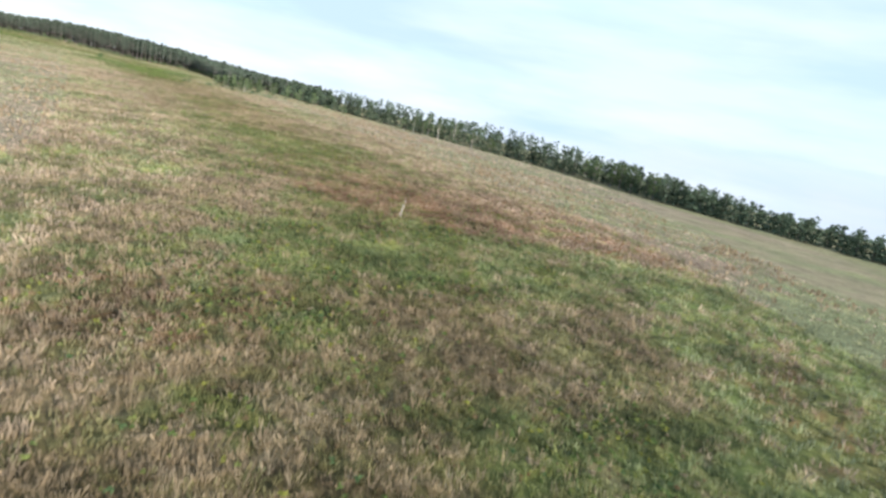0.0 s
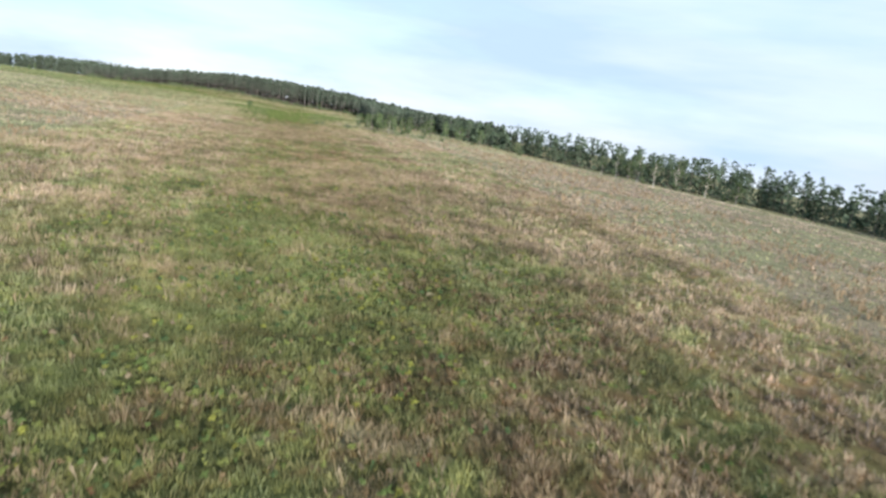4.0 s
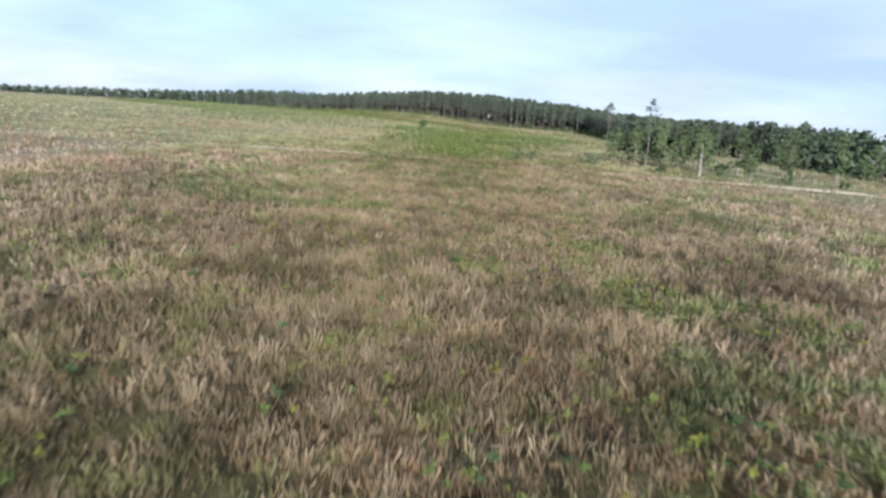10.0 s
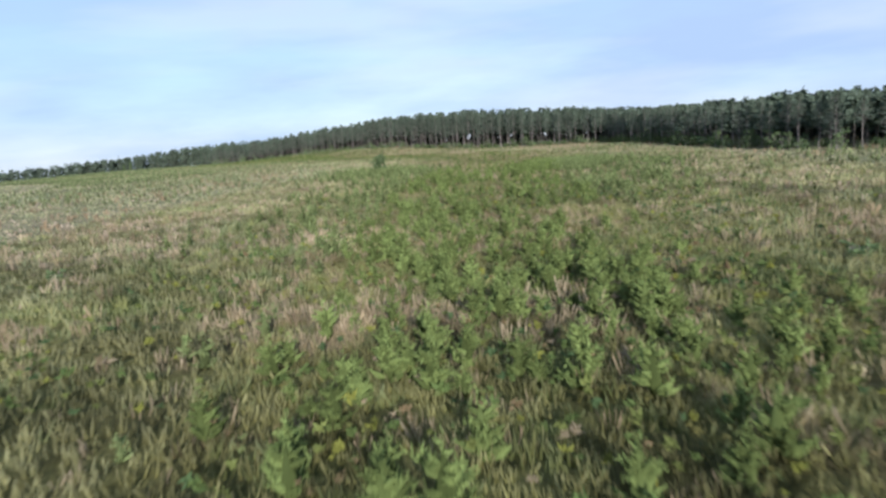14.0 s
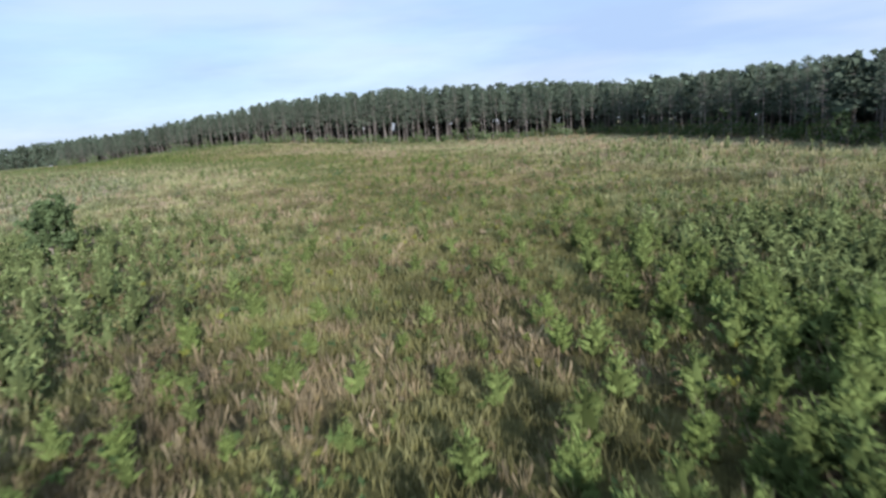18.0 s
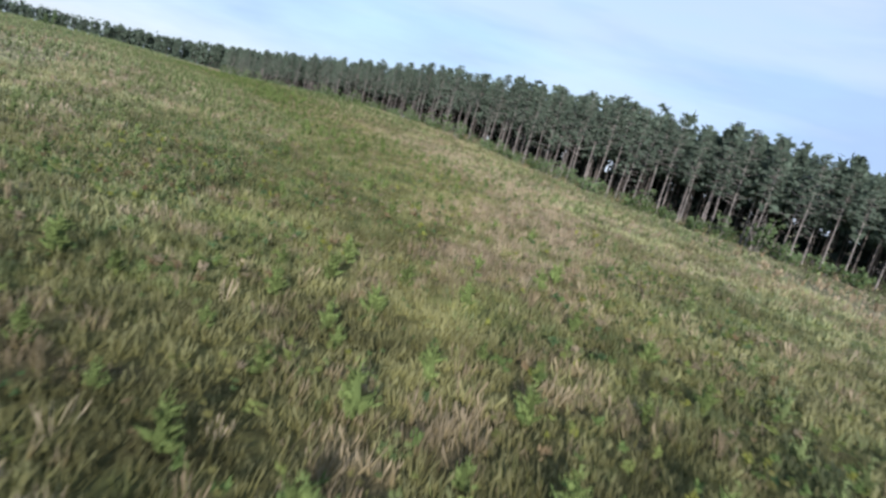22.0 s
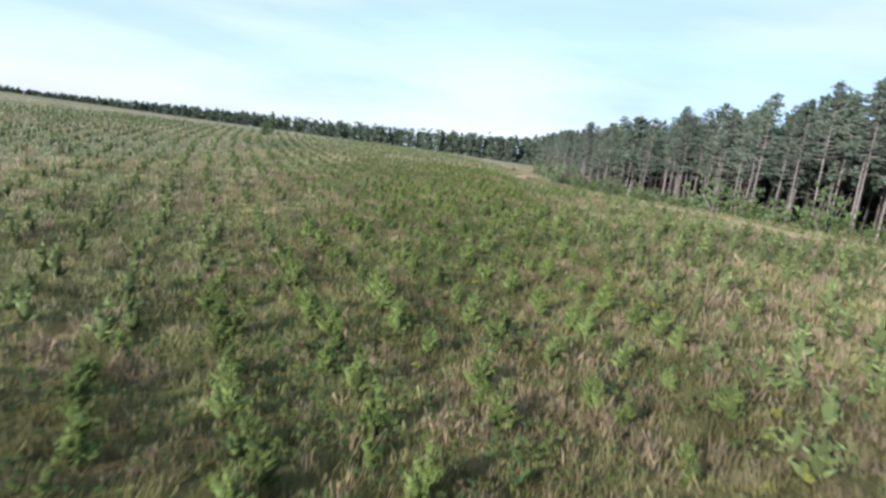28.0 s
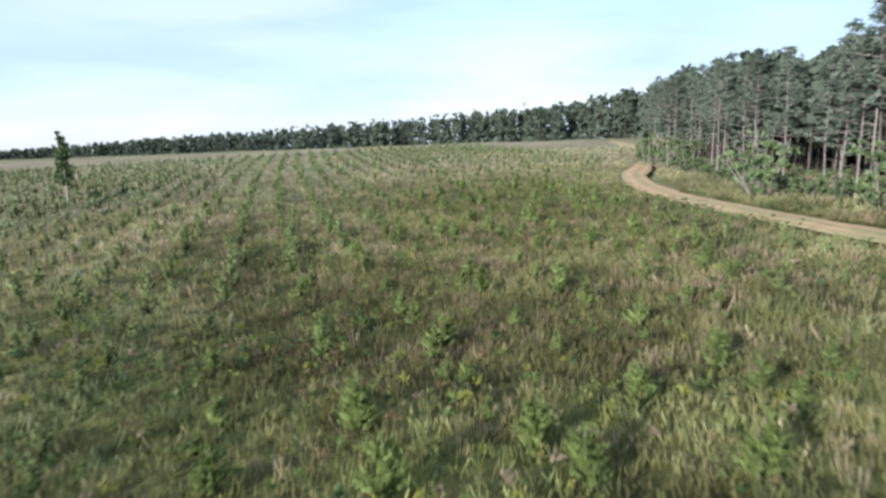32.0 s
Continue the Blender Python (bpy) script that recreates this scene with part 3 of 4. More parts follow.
def pine(tall, seed, low=0.42, broad=1.0, clumps=112, spray=10, stubs=5):
    """A plantation pine: bare trunk with dead stubs, limbs in whorls, and needles in flat tufts at their ends."""
    rng = np.random.default_rng(seed)
    tree = new("pine_tree")
    trunk, at = stem(tall * 0.97, 0.0062 * tall + 0.01, rng)
    limbs, tips = [], []
    count = clumps // 2
    for i in range(count):
        f = (i + rng.uniform(0, 1)) / count
        z = tall * (low + (0.97 - low) * f ** 0.85)
        reach = broad * tall * 0.15 * (1 - 0.8 * f ** 1.3) * rng.uniform(0.5, 1.2)
        a = i * 2.4 + rng.uniform(-0.5, 0.5)
        o = at(min(z, tall * 0.96))
        tip = o + np.array((np.cos(a) * reach, np.sin(a) * reach, reach * rng.uniform(-0.12, 0.4)))
        limbs.append(cone(o, tip, 0.045, 0.015, 3))
        tips += [tip, o + (tip - o) * rng.uniform(0.45, 0.75) + rng.normal(0, 0.15, 3)]
    tips.append(at(tall * 0.96) + (0, 0, 0.3))
    for i in range(stubs):
        z, a = tall * rng.uniform(0.15, low + 0.05), rng.uniform(0, 6.28)
        o = at(z)
        limbs.append(cone(o, o + np.array((np.cos(a), np.sin(a), rng.uniform(-0.1, 0.35))) * rng.uniform(0.5, 1.4), 0.03, 0.008, 3))
    part("trunk", joined(trunk + limbs), M_BARK, tree, shade=True)
    part("crown", sprays(np.array(tips), tall * 0.037, spray, rng, 0.4, 0.14), M_NEEDLE, tree)
    return tagged(tree, "tall plantation pine with bare trunk and high dark green crown", "tree", "pines at the wood's edge")


def leafy_tree(name, tall, seed, width, mat_bark, label, category="tree", group="", low=0.25, clumps=190, leaf=0.3):
    """A broadleaf: forked limbs and an uneven crown of leaf clumps with gaps."""
    rng = np.random.default_rng(seed)
    tree = new(name)
    trunk, at = stem(tall * 0.85, 0.010 * tall + 0.02, rng, 0.5, 7)
    limbs, tips = [], []
    for i in range(max(7, clumps // 6)):
        z = tall * rng.uniform(low, 0.85)
        f = z / tall
        a, reach = i * 2.4 + rng.uniform(-0.4, 0.4), width * rng.uniform(0.45, 1.0) * (1 - 0.55 * max(0, f - 0.45) / 0.5)
        o = at(z * 0.9)
        tip = o + np.array((np.cos(a) * reach, np.sin(a) * reach, reach * rng.uniform(0.3, 1.1)))
        tip[2] = min(tip[2], tall)
        limbs.append(cone(o, tip, 0.022 * tall ** 0.5, 0.01, 4))
        for k in range(6):
            tips.append(o + (tip - o) * rng.uniform(0.4, 1.1) + rng.normal(0, 0.16 * width, 3))
    tips.append(np.array(at(tall * 0.85)) + (0, 0, 0.1))
    part("trunk", joined(trunk + limbs), mat_bark, tree, shade=True)
    part("crown", sprays(np.array(tips), leaf, 13, rng, 0.8, 0.36), M_LEAF, tree)
    return tagged(tree, label, category, group)


def shrub(tall, seed, width, label, leaf=0.27):
    """A bush of many stems, leafy to the ground."""
    rng = np.random.default_rng(seed)
    bush = new("shrub")
    stems, tips = [], []
    for i in range(9):
        a, r = rng.uniform(0, 6.28), width * rng.uniform(0.2, 1)
        top = np.array((np.cos(a) * r, np.sin(a) * r, tall * rng.uniform(0.55, 1.0) * (1 - 0.35 * r / width)))
        stems.append(cone((top[0] * 0.15, top[1] * 0.15, -0.2), top, 0.03, 0.01, 4))
        for k in range(5):
            tips.append(top * rng.uniform(0.12, 1.05) + rng.normal(0, 0.14 * width, 3) * (1, 1, 0.5))
    tips = np.array(tips)
    tips[:, 2] = np.maximum(tips[:, 2], 0.15)
    part("stem", joined(stems), M_BARK, bush)
    part("foliage", sprays(tips, leaf * 0.9, 11, rng, 0.9, 0.34), M_LEAF, bush)
    return tagged(bush, label, "bush", "shrubs along the wood and track")


def stand(thing, x, y, turn=0.0, size=1.0, lean=(0, 0)):
    thing.location = (x, y, float(height(x, y)) - 0.02)
    thing.rotation_euler = (lean[0], lean[1], turn)
    thing.scale = (size, size, size)
    return thing


def again(thing, x, y, turn, size):
    c = copy_thing(thing, Matrix())
    return stand(c, x, y, turn, size)


def stature(x):
    """How well the planted pines have grown along the wood, by easting."""
    return np.interp(x, [-600, -560, -520, -500, -473, -436, -415, -395, -353, -326, -300, -280, -270, -245, -215, -186, -150, -117, -75, -37, 24, 68, 98, 122],
                     [0.88, 0.89, 0.9, 0.96, 1.01, 0.99, 1.04, 1.1, 1.17, 1.18, 1.13, 1.05, 0.99, 0.85, 0.71, 0.63, 0.57, 0.68, 0.82, 0.84, 0.94, 0.78, 0.65, 0.55])


rng = np.random.default_rng(7)

# the wood's edge, tree by tree
PINES = [pine(15.2, 100 + i, low, broad) for i, (low, broad) in enumerate([(0.38, 1.2), (0.46, 1.05), (0.30, 1.3), (0.42, 1.15), (0.5, 1.0), (0.24, 1.3)])]
edge, edge_way = along(NORTH_FRONT, 3.0)
used = set()
for row in range(2):
    for i in range(len(edge)):
        if row == 1 and i % 3 != 1:
            continue
        nx, ny = edge_way[i, 1], -edge_way[i, 0]
        back = -(0.8 + row * 3.4 + rng.uniform(-1.2, 1.6))
        x, y = edge[i, 0] + nx * back + rng.normal(0, 0.5), edge[i, 1] + ny * back + rng.normal(0, 0.5)
        k = int(rng.integers(0, 6))
        grown = rng.uniform(0.9, 1.08) * stature(x)
        if k not in used:
            used.add(k)
            stand(PINES[k], x, y, rng.uniform(0, 6.28), grown)
        else:
            again(PINES[k], x, y, rng.uniform(0, 6.28), grown)


def wood(name, front, first, rows, gap, tall, seed, label, clumps=26, spray=4, low=0.4, tone=(0.088, 0.114, 0.082), side=1, graded=False, tuft=0.085, slim=0.36, uneven=0.86, spread=0.15):
    """The mass of a wood behind its edge: trunks and crowns joined into one."""
    rng = np.random.default_rng(seed)
    p, w = along(front, gap)
    pts = []
    for r in range(rows):
        back = first + r * gap * 1.15
        x = p[:, 0] - w[:, 1] * back * side + rng.normal(0, gap * 0.6, len(p))
        y = p[:, 1] + w[:, 0] * back * side + rng.normal(0, gap * 0.6, len(p))
        pts.append(np.c_[x, y])
    pts = np.vstack(pts)
    z = height(pts[:, 0], pts[:, 1])
    n = len(pts)
    H = tall * rng.uniform(uneven, 1.12, n) * (stature(pts[:, 0]) if graded else np.interp(pts[:, 1], [0, 400, 560, 640], [0.7, 0.8, 1.05, 1.2]))
    # trunks, five-sided
    t = np.arange(5) / 5 * 2 * np.pi
    ring = np.c_[np.cos(t), np.sin(t)]
    lo, hi = np.zeros((n, 5, 3)), np.zeros((n, 5, 3))
    lo[:, :, :2], hi[:, :, :2] = pts[:, None] + ring * 0.12, pts[:, None] + rng.normal(0, 0.25, (n, 1, 2)) + ring * 0.05
    lo[:, :, 2], hi[:, :, 2] = (z - 0.3)[:, None], (z + H * 0.85)[:, None]
    tv = np.concatenate([lo, hi], axis=1).reshape(-1, 3)
    b = np.arange(n)[:, None] * 10
    tf = np.concatenate([np.concatenate([b + (i, (i + 1) % 5, (i + 1) % 5 + 5), b + (i, (i + 1) % 5 + 5, i + 5)]) for i in range(5)])
    f = rng.uniform(0, 1, (n, clumps)) ** 0.9
    a = rng.uniform(0, 6.28, (n, clumps))
    r = tall * spread * (1 - 0.7 * f) * rng.uniform(0.2, 1.1, (n, clumps))
    c = np.stack([pts[:, 0, None] + np.cos(a) * r, pts[:, 1, None] + np.sin(a) * r, z[:, None] + H[:, None] * (low + (0.98 - low) * f)], -1).reshape(-1, 3)
    cv, cf = sprays(c, tall * tuft, spray, rng, 0.55, slim)
    per = clumps * spray * 4
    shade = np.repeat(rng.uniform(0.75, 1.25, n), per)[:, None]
    # Trunk tint holds the shade under the crowns, darker than the edge bark
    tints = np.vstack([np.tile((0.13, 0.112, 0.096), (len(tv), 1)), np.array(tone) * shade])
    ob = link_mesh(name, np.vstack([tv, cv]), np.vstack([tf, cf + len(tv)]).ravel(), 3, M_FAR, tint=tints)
    return tagged(ob, label, "woodland", kind="stuff")


wood("pine_wood", NORTH_FRONT, 5.5, 6, 3.4, 15.2, 61, "dense stand of tall plantation pines, dark under the crowns", clumps=30, graded=True, tuft=0.085)
# Tone below the edge trees' green: shade under the crowns put into the colour
wood("inner_wood", NORTH_FRONT, 27, 6, 4.4, 14.6, 64, "depth of the pine wood toned dark as if shaded, full of undergrowth", clumps=26, spray=3, low=0.02, tone=(0.052, 0.068, 0.052), graded=True, tuft=0.14, slim=0.5)
wood("eastern_wood", EAST_FRONT, 0, 5, 3.8, 15.2, 62, "mixed dark green wood beyond the hollow", clumps=36, spray=3, low=0.04, tone=(0.094, 0.128, 0.082), graded=True, tuft=0.075, uneven=0.6, spread=0.22)
wood("western_wood", WEST_FRONT, 0, 7, 4.4, 13.5, 63, "distant pine wood along the horizon", clumps=22, spray=3, low=0.02, tone=(0.085, 0.11, 0.078), tuft=0.13, slim=0.5, uneven=0.84, spread=0.24)

# ---- bushes along the wood's foot ----
SHRUBS = [shrub(t, 200 + i, w, "green leafy bush in rough grass") for i, (t, w) in enumerate([(2.2, 1.5), (1.6, 1.3), (3.0, 1.9), (1.3, 1.5), (2.4, 1.1)])]
placed = set()


def bush_at(x, y, size, kind=None, label=""):
    k = int(rng.integers(0, 5)) if kind is None else kind
    if k in placed:
        ob = again(SHRUBS[k], x, y, rng.uniform(0, 6.28), size)
    else:
        placed.add(k)
        ob = stand(SHRUBS[k], x, y, rng.uniform(0, 6.28), size)
    if label:
        tagged(ob, label)
    return ob


foot, foot_way = along(NORTH_FRONT, 3.7)
for i in range(len(foot)):
    for out, size in ((rng.uniform(-0.5, 1.8), rng.uniform(0.8, 1.4) * 1.5), (rng.uniform(-5, -2), rng.uniform(0.8, 1.5))):
        if rng.uniform() < (1.0 if foot[i, 0] < -540 else 0.92 if out > -1 else 0.55):
            bush_at(foot[i, 0] + foot_way[i, 1] * out + rng.normal(0, 0.7), foot[i, 1] - foot_way[i, 0] * out + rng.normal(0, 0.3), size)
bush_at(-525, 614.5, 2.1, 2, "large dense green bush at the foot of the pines")
bush_at(-398, 605, 1.7, 2)
for x, y, size in ((-143, 325.5, 1.15), (-141, 327, 0.9), (-147, 333, 0.9), (-135, 336, 1.4), (-150, 343, 0.7), (-158, 355, 0.7), (-206, 334, 0.6), (-187, 329, 0.6),
                   (-256, 472, 0.75), (-262, 470, 0.5), (-132, 331, 0.9), (-121, 333, 1.1), (-112, 335, 1.2), (-104, 341, 1.3), (-97, 345, 1.2), (-116, 350, 1.5),
                   (-549, 552, 0.9), (-544, 553, 0.8), (-540, 556, 0.6), (-559, 548, 0.9), (-535, 548, 0.8), (-528, 551, 0.7), (-520, 546, 0.8), (-541, 543, 0.9),
                   (-30, 366, 1.6), (-18, 352, 1.4), (-6, 352, 1.8), (10, 344, 1.6), (-70, 371, 1.8), (-84, 386, 1.6), (-92, 374, 1.2)):
    bush_at(x, y, size)

# ---- single trees ----
YOUNG = "young broadleaf tree with light green crown by the track"
TREES = [leafy_tree("young_tree", 8.0, 300, 1.9, M_BARK, YOUNG, group="young trees by the track", low=0.1),
         leafy_tree("young_tree", 8.5, 301, 1.5, M_BARK, YOUNG, group="young trees by the track", low=0.12),
         leafy_tree("young_tree", 7.0, 302, 2.2, M_BARK, YOUNG, group="young trees by the track", low=0.18),
         leafy_tree("birch_tree", 11.0, 303, 2.3, M_PALE, "slender pale-barked tree at the hollow's edge", group="pale trees by the hollow", low=0.3)]
stood = set()
for k, x, y, size in ((2, -134, 346, 1.0), (0, -131, 352, 1.0), (1, -129, 343, 1.0), (0, -128, 350, 1.1), (1, -125.5, 346, 1.1), (0, -124, 353, 1.1), (2, -136, 358, 1.0), (1, -131, 360, 1.0),
                      (2, -121, 341, 0.9), (1, -121, 351, 1.05), (0, -117, 341, 0.95), (1, -113, 348, 1.1), (2, -109, 339, 0.9), (0, -105, 346, 1.05),
                      (1, -122, 362, 1.0), (0, -108, 361, 1.15), (1, -99, 353, 1.1), (2, -95, 362, 1.1), (0, -88, 370, 1.1), (2, -72, 374, 0.8),
                      (3, -34, 356, 0.8), (3, -28, 351, 1.0), (3, -20, 344, 1.1), (3, -14, 338, 1.05), (3, -6, 352, 1.2), (3, 4, 344, 1.0), (0, -24, 362, 1.2), (0, 14, 340, 1.2),
                      (2, 66, 284, 1.6), (0, 73, 276, 1.7), (2, 80, 266, 1.7), (0, 72, 292, 1.7), (2, 60, 294, 1.5), (0, 58, 304, 1.4)):
    if k in stood:
        again(TREES[k], x, y, rng.uniform(0, 6.28), size)
    else:
        stood.add(k)
        stand(TREES[k], x, y, rng.uniform(0, 6.28), size)
for x, y, size, low in ((-138.2, 351, 0.74, 0.8), (-126.5, 341, 0.78, 0.74)):
    lone = pine(15.2, int(900 + x), low - 0.14, 1.1, 40, 13, 14)
    tagged(stand(lone, x, y, 0.4, size), "lone thin pine with a small ragged crown above the track", "tree", "lone pines")
    lone["group"] = "lone pines"
for i, (x, y, tall) in enumerate(((-553, 547, 9.6), (-557.5, 545, 7.0))):
    ivy = leafy_tree("overgrown_snag", tall, 310 + i, 0.75, M_DEAD, "thin dead tree overgrown with green creeper", group="overgrown snags", low=0.3, clumps=96, leaf=0.5)
    stand(ivy, x, y, i)
small = leafy_tree("small_tree", 4.2, 320, 1.5, M_DEAD, "small bushy green tree alone in the plantation", low=0.15, leaf=0.4)
stand(small, -241, 422, 0.3)


def snag(x, y, tall, lean, label):
    """A bleached dead stem with a few broken stubs."""
    r = np.random.default_rng(int(tall * 100))
    ob = new("dead_stem")
    body, at = stem(tall, 0.05 + 0.008 * tall, r, 0.25, 6, 4)
    part("stem", joined(body), M_PALE, ob, shade=True)
    for k in range(3):
        o, a = at(tall * (0.45 + 0.17 * k)), k * 2.2
        part("stub", cone(o, o + np.array((np.cos(a) * 0.35, np.sin(a) * 0.35, 0.25)), 0.025, 0.008, 5), M_PALE, ob)
    tagged(ob, label, "dead tree", "bleached dead stems")
    return stand(ob, x, y, 0.6, 1.0, lean)


snag(-5.9, 75.6, 2.6, (0.0, 0.1), "slightly leaning bleached dead stem in rusty grass")
snag(-115.3, 333.6, 5.4, (0.02, -0.02), "straight bleached dead stem beside the track")
snag(-143.5, 346, 1.6, (0.05, 0.06), "short bleached dead stem beside the track")
snag(-486, 614.5, 3.4, (0.0, 0.03), "broken pale stem before the pines")


def brush_pile(x, y, size, seed, label):
    """A heap of dead sticks left from felling."""
    r = np.random.default_rng(seed)
    ob = new("brush_pile")
    for i in range(38):
        a, l = r.uniform(0, 6.28), size * r.uniform(0.25, 0.75)
        c = np.array((*(r.normal(0, size * 0.3, 2)), r.uniform(0.05, 0.35) * size * 0.6))
        d = np.array((np.cos(a), np.sin(a), r.uniform(-0.2, 0.45))) * l / 2
        part("stick", cone(c - d, c + d, 0.016 * r.uniform(0.6, 1.6), 0.006, 4), M_BRUSH, ob)
    tagged(ob, label, "brush pile", "felling debris")
    return stand(ob, x, y, 0, 1.0)


for i, (x, y, size) in enumerate(((-2.4, 99.4, 1.3), (-8.4, 110.9, 1.4), (-141.2, 302, 2.3), (-138.5, 306, 1.5), (-199, 398, 2.6), (-195, 404, 2.2), (-204, 401, 2.0), (-433, 571, 1.6))):
    brush_pile(x, y, size, 400 + i, "grey heap of dead sticks in the grass")


# ---- planted pine saplings, in curving rows ----
def row_y(x, c):
    return c + 0.21 * (x + 400) + 0.00026 * (x + 400) ** 2


def needle_shape(r, whorls, arms, spray, size, slim):
    """Foliage of a young pine a metre tall: upswept arms in whorls, shorter towards the leader. Corners, triangles,
    tone with the crown's inner shade painted in by depth.
    """
    k = np.repeat(np.arange(whorls), arms)
    z = 0.1 + 0.68 * (k + r.uniform(-0.3, 0.3, len(k))) / whorls
    a = r.uniform(0, 6.28, len(k)) + k
    long = (0.30 * (1 - 0.85 * z) + 0.04) * r.uniform(0.75, 1.15, len(k))
    way = np.c_[np.cos(a), np.sin(a), r.uniform(0.45, 0.9, len(k))]
    root = np.c_[np.zeros((len(k), 2)), z]
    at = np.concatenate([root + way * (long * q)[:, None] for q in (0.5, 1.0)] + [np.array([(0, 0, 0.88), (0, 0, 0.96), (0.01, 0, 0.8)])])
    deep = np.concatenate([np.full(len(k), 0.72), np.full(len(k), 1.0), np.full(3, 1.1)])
    v, f = sprays(at, size, spray, r, 1.0, slim, 0.9)
    heart = shoots(np.array([(0, 0, 0.02)]), np.array([(0.01, 0.01, 1.0)]), 0.82, 0.13, 5)
    arm = shoots(root, way, 1.15 * long * np.linalg.norm(way, axis=1), 0.2 * long + 0.02, 3)
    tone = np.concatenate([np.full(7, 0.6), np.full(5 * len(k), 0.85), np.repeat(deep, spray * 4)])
    v, f = joined([heart, arm, (v, f)])
    return v, f, tone


def sapling(seed, tall):
    r = np.random.default_rng(seed)
    ob = new("pine_sapling")
    part("stem", cone((0, 0, -0.15), (0.02, 0.01, tall * 0.85), 0.022, 0.006, 5), M_BARK, ob)
    v, f, deep = needle_shape(r, 6, 5, 8, 0.12, 0.09)
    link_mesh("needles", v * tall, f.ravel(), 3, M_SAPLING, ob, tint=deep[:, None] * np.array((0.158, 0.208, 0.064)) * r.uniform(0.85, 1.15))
    return tagged(ob, "knee- to waist-high planted pine sapling, fresh green", "sapling", "planted pine saplings")


spots = []
for k in range(-70, 30):
    x = np.concatenate([np.arange(-672, -345, 1.45), np.arange(-345, -135, 2.1)]) + rng.uniform(0, 1.9)
    x = x + rng.normal(0, 0.35, len(x))
    y = row_y(x, 557.5 + 3.29 * k) + rng.normal(0, 0.33, len(x))
    spots.append(np.c_[x, y])
for (ax, ay), (bx, by), wide, count in (((-160, 345), (-180, 385), 9, 130), ((-190, 402), (-199, 432), 4.5, 650), ((-170, 370), (-184, 430), 7, 480), ((-150, 323), (-178, 348), 7, 420), ((-180, 345), (-212, 392), 6, 220), ((-216, 398), (-246, 424), 6, 260)):
    q = rng.uniform(0, 1, count)
    spots.append(np.c_[ax + (bx - ax) * q + rng.normal(0, wide, count), ay + (by - ay) * q + rng.normal(0, wide, count)])
spots = np.vstack(spots)
sx, sy = spots[:, 0], spots[:, 1]
inside = (side_of_track(sx, sy) > 4) & (away(sx, sy, FOREST_ROAD) > 6) & (away(sx, sy, NORTH_FRONT) > 7) & (sy < np.interp(sx, [q[0] for q in NORTH_FRONT], [q[1] for q in NORTH_FRONT]) - 9)
vigour = 0.55 * value_noise(sx, sy, 45, 51) + 0.45 * value_noise(sx, sy, 14, 52)
thick = smooth(20, 11, away(sx, sy, [(-176, 372), (-184, 390), (-192, 430)])) + smooth(15, 8, away(sx, sy, [(-180, 345), (-214, 395), (-250, 426)])) + 0.55 * smooth(-330, -390, sx) + smooth(11, 5, away(sx, sy, [(-150, 322), (-172, 346)]))
thick = np.clip(thick - 1.2 * smooth(7, 4, np.hypot(sx + 202, sy - 399)), 0, 1)
bare = smooth(38, 14, away(sx, sy, [(-215, 445), (-255, 490), (-290, 520)]))
inside &= rng.uniform(0, 1, len(sx)) < np.clip(0.5 + 0.6 * thick - 0.22 * bare + 2.4 * (vigour - 0.5), 0.12 + 0.36 * smooth(-340, -400, sx), 0.97)
inside &= (away(sx, sy, LINE) < 130)
vigour = np.maximum(vigour, 0.5 * smooth(-380, -420, sx))
sx, sy, vigour, thick = sx[inside], sy[inside], vigour[inside], thick[inside]
grown = (0.5 + 0.85 * vigour) * (0.88 + 0.3 * thick) * rng.uniform(0.7, 1.45, len(sx))
grown = np.maximum(1.08 * grown, 0.6)
close = np.flatnonzero((away(sx, sy, [(-395, 565), (-480, 583)]) < 9.5) | (away(sx, sy, [(-190, 380), (-205, 410)]) < 11))
close = np.random.default_rng(55).permutation(close)[:280]
near = np.zeros(len(sx), bool)
near[close] = True
SAPLINGS = [sapling(500 + i, 1.0) for i in range(5)]
for n, i in enumerate(close):
    if n < 5:
        stand(SAPLINGS[n], sx[i], sy[i], rng.uniform(0, 6.28), grown[i])
    else:
        again(SAPLINGS[n % 5], sx[i], sy[i], rng.uniform(0, 6.28), grown[i])
far_off = away(sx, sy, LINE) > 34
beside = away(sx, sy, LINE) < 9.5
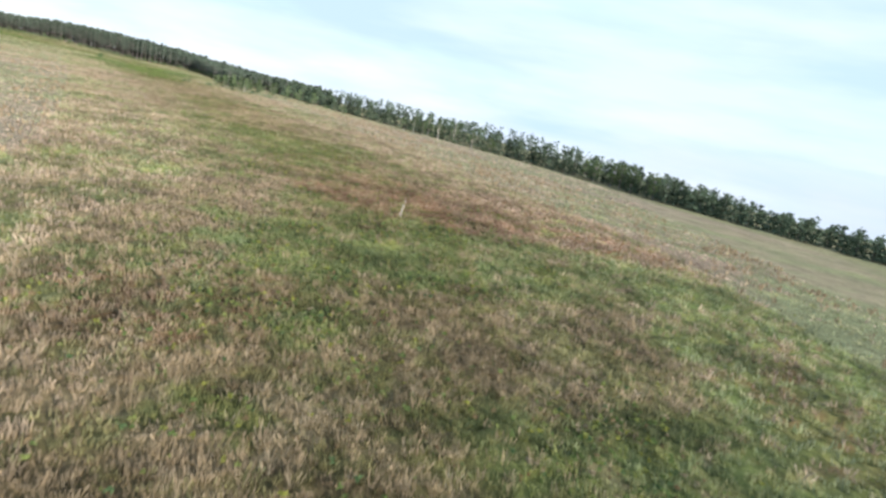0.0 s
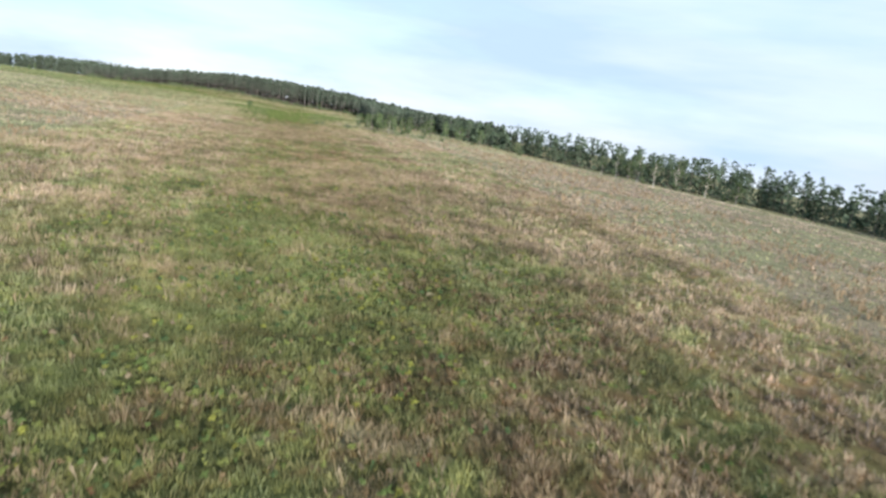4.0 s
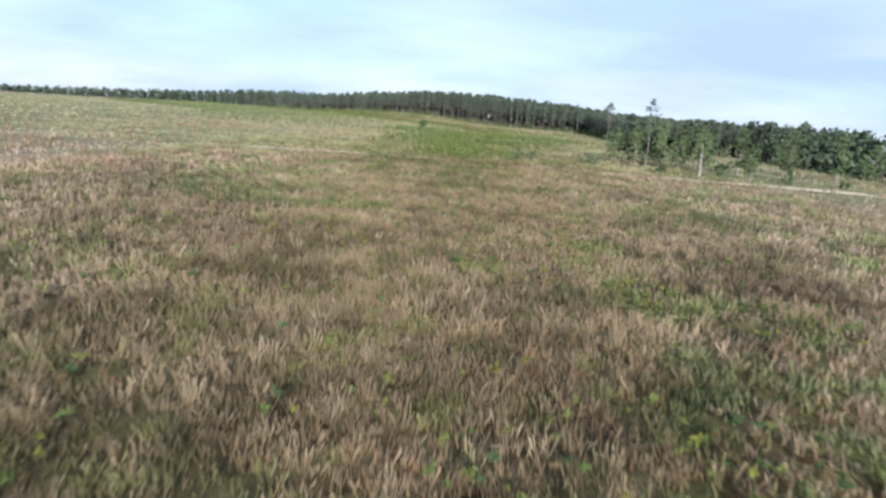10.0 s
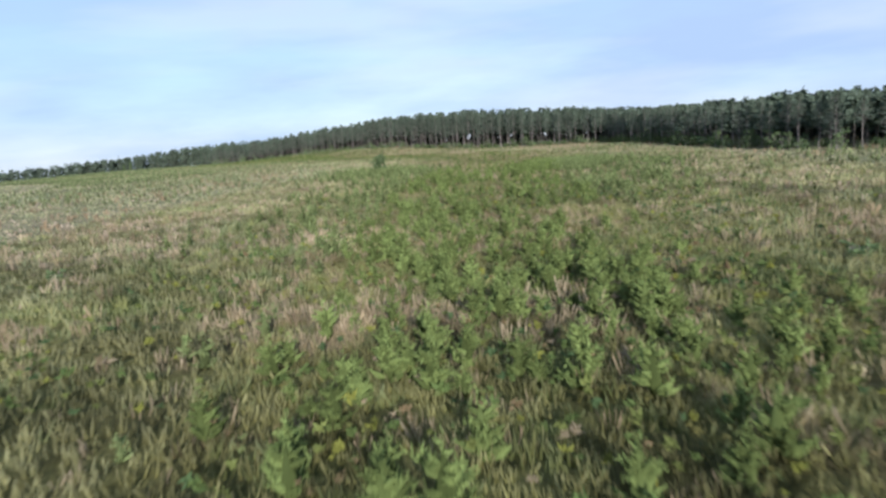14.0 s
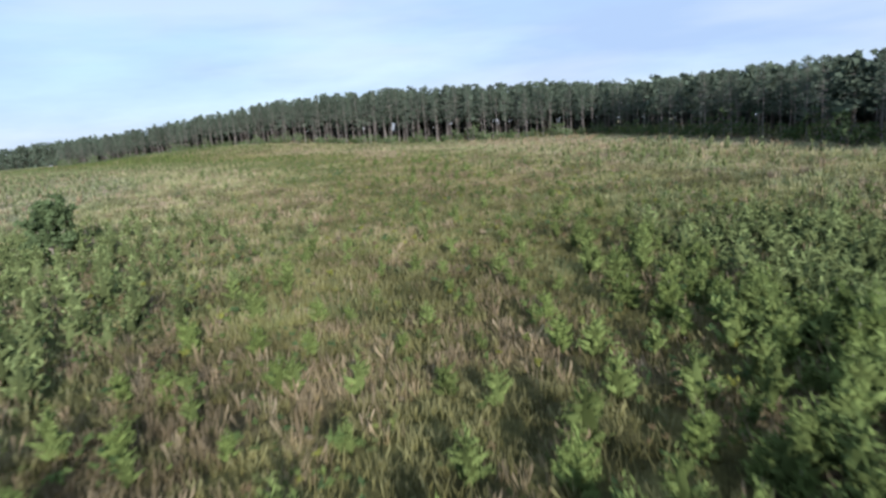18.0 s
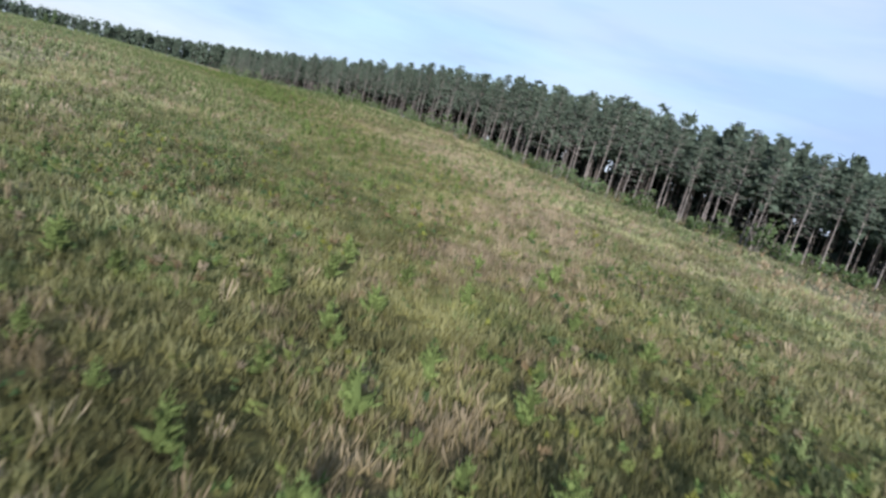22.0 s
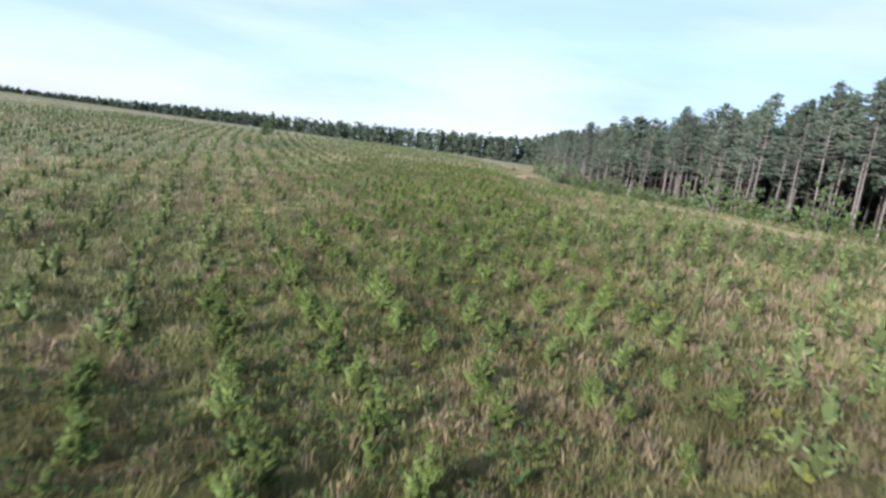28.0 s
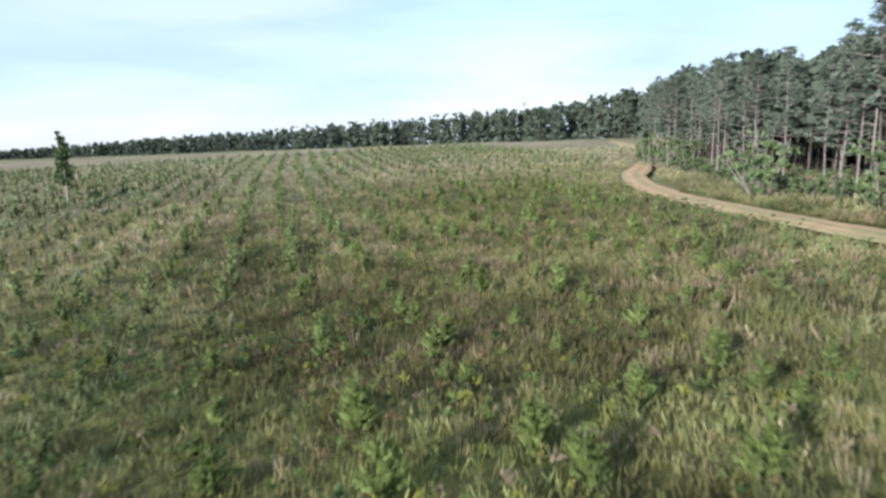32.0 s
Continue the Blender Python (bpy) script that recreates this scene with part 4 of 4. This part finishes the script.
# Needle tint pales from close to distant rows, haze put into the colour
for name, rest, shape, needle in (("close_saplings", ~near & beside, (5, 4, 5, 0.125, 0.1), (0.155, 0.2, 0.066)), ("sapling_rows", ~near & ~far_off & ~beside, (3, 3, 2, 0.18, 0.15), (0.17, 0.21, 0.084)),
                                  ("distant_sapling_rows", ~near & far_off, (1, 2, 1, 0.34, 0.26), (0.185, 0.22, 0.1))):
    hx, hy, hg = sx[rest], sy[rest], grown[rest]
    forms = [needle_shape(rng, *shape) for _ in range(6)]
    kind, turn = rng.integers(0, 6, len(hx)), rng.uniform(0, 6.28, len(hx))
    V = np.stack([q[0] for q in forms])[kind]
    c, d = np.cos(turn)[:, None], np.sin(turn)[:, None]
    V = np.stack([V[..., 0] * c - V[..., 1] * d, V[..., 0] * d + V[..., 1] * c, V[..., 2]], -1) * hg[:, None, None]
    V = V + np.c_[hx, hy, height(hx, hy)][:, None, :]
    m = V.shape[1]
    F = (forms[0][1][None] + (np.arange(len(hx)) * m)[:, None, None]).ravel()
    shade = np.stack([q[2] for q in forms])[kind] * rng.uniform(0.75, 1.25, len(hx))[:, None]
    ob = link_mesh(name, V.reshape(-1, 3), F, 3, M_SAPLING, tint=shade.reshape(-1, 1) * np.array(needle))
    tagged(ob, "rows of planted pine saplings, fresh green", "saplings", kind="stuff")


# ---- leafy weeds between the grasses ----
def weeds(name, lo, hi, per_m2, size, seed, label):
    r = np.random.default_rng(seed)
    n = int(700 * 715 * per_m2)
    x, y = r.uniform(-640, 60, n), r.uniform(-15, 700, n)
    d = away(x, y, LINE)
    w = cover(x, y)
    w = w / w.sum(-1, keepdims=True)
    chance = np.clip(0.16 + 0.12 * w[:, 4] + 1.5 * (w[:, 5] + w[:, 6] + w[:, 7]), 0, 1) * smooth(0.35, 0.6, value_noise(x, y, 3.5, 71, 2))
    keep = (d >= lo) & (d < hi) & (away(x, y, SANDY) > 2.6) & (away(x, y, FOREST_ROAD) > 2.5) & (r.uniform(0, 1, n) < chance)
    x, y = x[keep], y[keep]
    k = r.choice(6, len(x), p=(0.34, 0.24, 0.14, 0.12, 0.08, 0.08))
    hues = np.array([(0.13, 0.18, 0.06), (0.19, 0.22, 0.07), (0.09, 0.14, 0.06), (0.24, 0.25, 0.06), (0.21, 0.155, 0.085), (0.28, 0.23, 0.15)])[k] * r.uniform(0.8, 1.2, (len(x), 1))
    tall = size * r.uniform(0.5, 1.2, len(x))
    c = np.c_[x, y, height(x, y) + (0.6 * tussock(x, y) if lo == 0 else 0) + 0.5 * tall]
    v, f = sprays(c, tall * 0.3, 14, r, 0.9, 0.24, 0.4)
    ob = link_mesh(name, v, f.ravel(), 3, M_GRASS, tint=np.repeat(hues, 56, axis=0))
    return tagged(ob, label, "weeds", kind="stuff")


def scrub(name, patches, seed, label, low=0.4, high=0.95, hues=((0.085, 0.135, 0.055), (0.12, 0.17, 0.06), (0.15, 0.19, 0.06))):
    """Knee-high dark leafy scrub in ragged patches: (from, to, spread, plants)."""
    r = np.random.default_rng(seed)
    x, y = [], []
    for (ax, ay), (bx, by), wide, count in patches:
        q = r.uniform(0, 1, count)
        x.append(ax + (bx - ax) * q + r.normal(0, wide, count))
        y.append(ay + (by - ay) * q + r.normal(0, wide, count))
    x, y = np.concatenate(x), np.concatenate(y)
    keep = (value_noise(x, y, 4.5, 77, 2) > 0.42) & (away(x, y, SANDY) > 3) & (away(x, y, FOREST_ROAD) > 3)
    x, y = x[keep], y[keep]
    tall = r.uniform(low, high, len(x))
    leaf = 0.07 + 0.065 * tall
    c = np.concatenate([np.c_[x + r.normal(0, 0.27 * tall), y + r.normal(0, 0.27 * tall), height(x, y) + tall * q + 0.1] for q in (0.25, 0.55, 0.85)])
    v, f = sprays(c, np.tile(leaf, 3), 12, r, 0.9, 0.27, 0.4)
    hue = np.array(hues)[r.integers(0, len(hues), len(x))] * r.uniform(0.8, 1.2, (len(x), 1))
    ob = link_mesh(name, v, f.ravel(), 3, M_GRASS, tint=np.repeat(np.tile(hue, (3, 1)), 48, axis=0))
    return tagged(ob, label, "scrub", kind="stuff")


scrub("low_scrub", [((-191, 402), (-199, 432), 3.5, 1300), ((-172, 378), (-184, 432), 5, 700), ((-224, 436), (-242, 462), 4, 500), ((-242, 456), (-288, 500), 4, 700), ((-470, 566), (-500, 572), 5, 300), ((-212, 400), (-240, 420), 5, 700), ((-384, 556), (-404, 572), 6, 550), ((-408, 566), (-432, 578), 5, 600), ((-122, 282), (-150, 300), 5, 600), ((-165, 350), (-180, 372), 7, 500), ((-290, 500), (-330, 522), 7, 600), ((-520, 548), (-562, 548), 5, 400),
                    ((-450, 600), (-520, 604), 2.5, 500), ((-232, 545), (-330, 586), 3, 900), ((-330, 586), (-420, 599), 3, 700)], 78, "dense knee-high dark green scrub among saplings")
scrub("rusty_scrub", [((-141, 303), (-128, 312), 2.2, 330), ((-150, 296), (-141, 301), 2.5, 130), ((-2, 92), (18, 98), 4, 300)], 79, "knee-high rusty and yellowing scrub before the sandy track",
      hues=((0.2, 0.1, 0.06), (0.15, 0.09, 0.06), (0.26, 0.21, 0.05), (0.12, 0.15, 0.055)))
scrub("track_scrub", [((-148, 299), (-134, 305), 3.5, 330), ((-160, 296), (-146, 306), 3, 180)], 80, "dense knee-high green scrub before the sandy track")
flown = [(a, b) for a, b in zip(LINE[:-1], LINE[1:])]
scrub("heath_growth", [(a, b, 6.5, int(9 * math.dist(a, b))) for a, b in flown[4:]], 82, "low bushy olive and green herbs in the plantation", 0.3, 0.75,
      ((0.16, 0.175, 0.06), (0.2, 0.19, 0.07), (0.125, 0.16, 0.06), (0.2, 0.155, 0.085), (0.185, 0.215, 0.085), (0.1, 0.14, 0.055)))
scrub("meadow_herbs", [(a, b, 6.5, int(6 * math.dist(a, b))) for a, b in flown[:4]], 83, "low bushy brown and green herbs in the fallow meadow", 0.3, 0.65,
      ((0.19, 0.14, 0.075), (0.2, 0.19, 0.07), (0.15, 0.185, 0.06), (0.2, 0.11, 0.065), (0.22, 0.245, 0.075), (0.12, 0.15, 0.06)))
foot_strips = [((ax - 1.2 * (by - ay) / math.hypot(bx - ax, by - ay), ay - 1.5), (bx - 1.2 * (by - ay) / math.hypot(bx - ax, by - ay), by - 1.5), 1.3, int(8 * math.hypot(bx - ax, by - ay))) for (ax, ay), (bx, by) in zip(NORTH_FRONT[2:-3], NORTH_FRONT[3:-2])]
scrub("wood_foot_scrub", foot_strips, 81, "waist- to head-high dense green undergrowth along the pine wood", 0.9, 2.4)
weeds("leafy_weeds", 0, 18, 2.4, 0.66, 72, "leafy green and yellowish weeds in the grass")
weeds("outlying_weeds", 18, 70, 0.22, 0.55, 73, "leafy weeds further off in the grass")
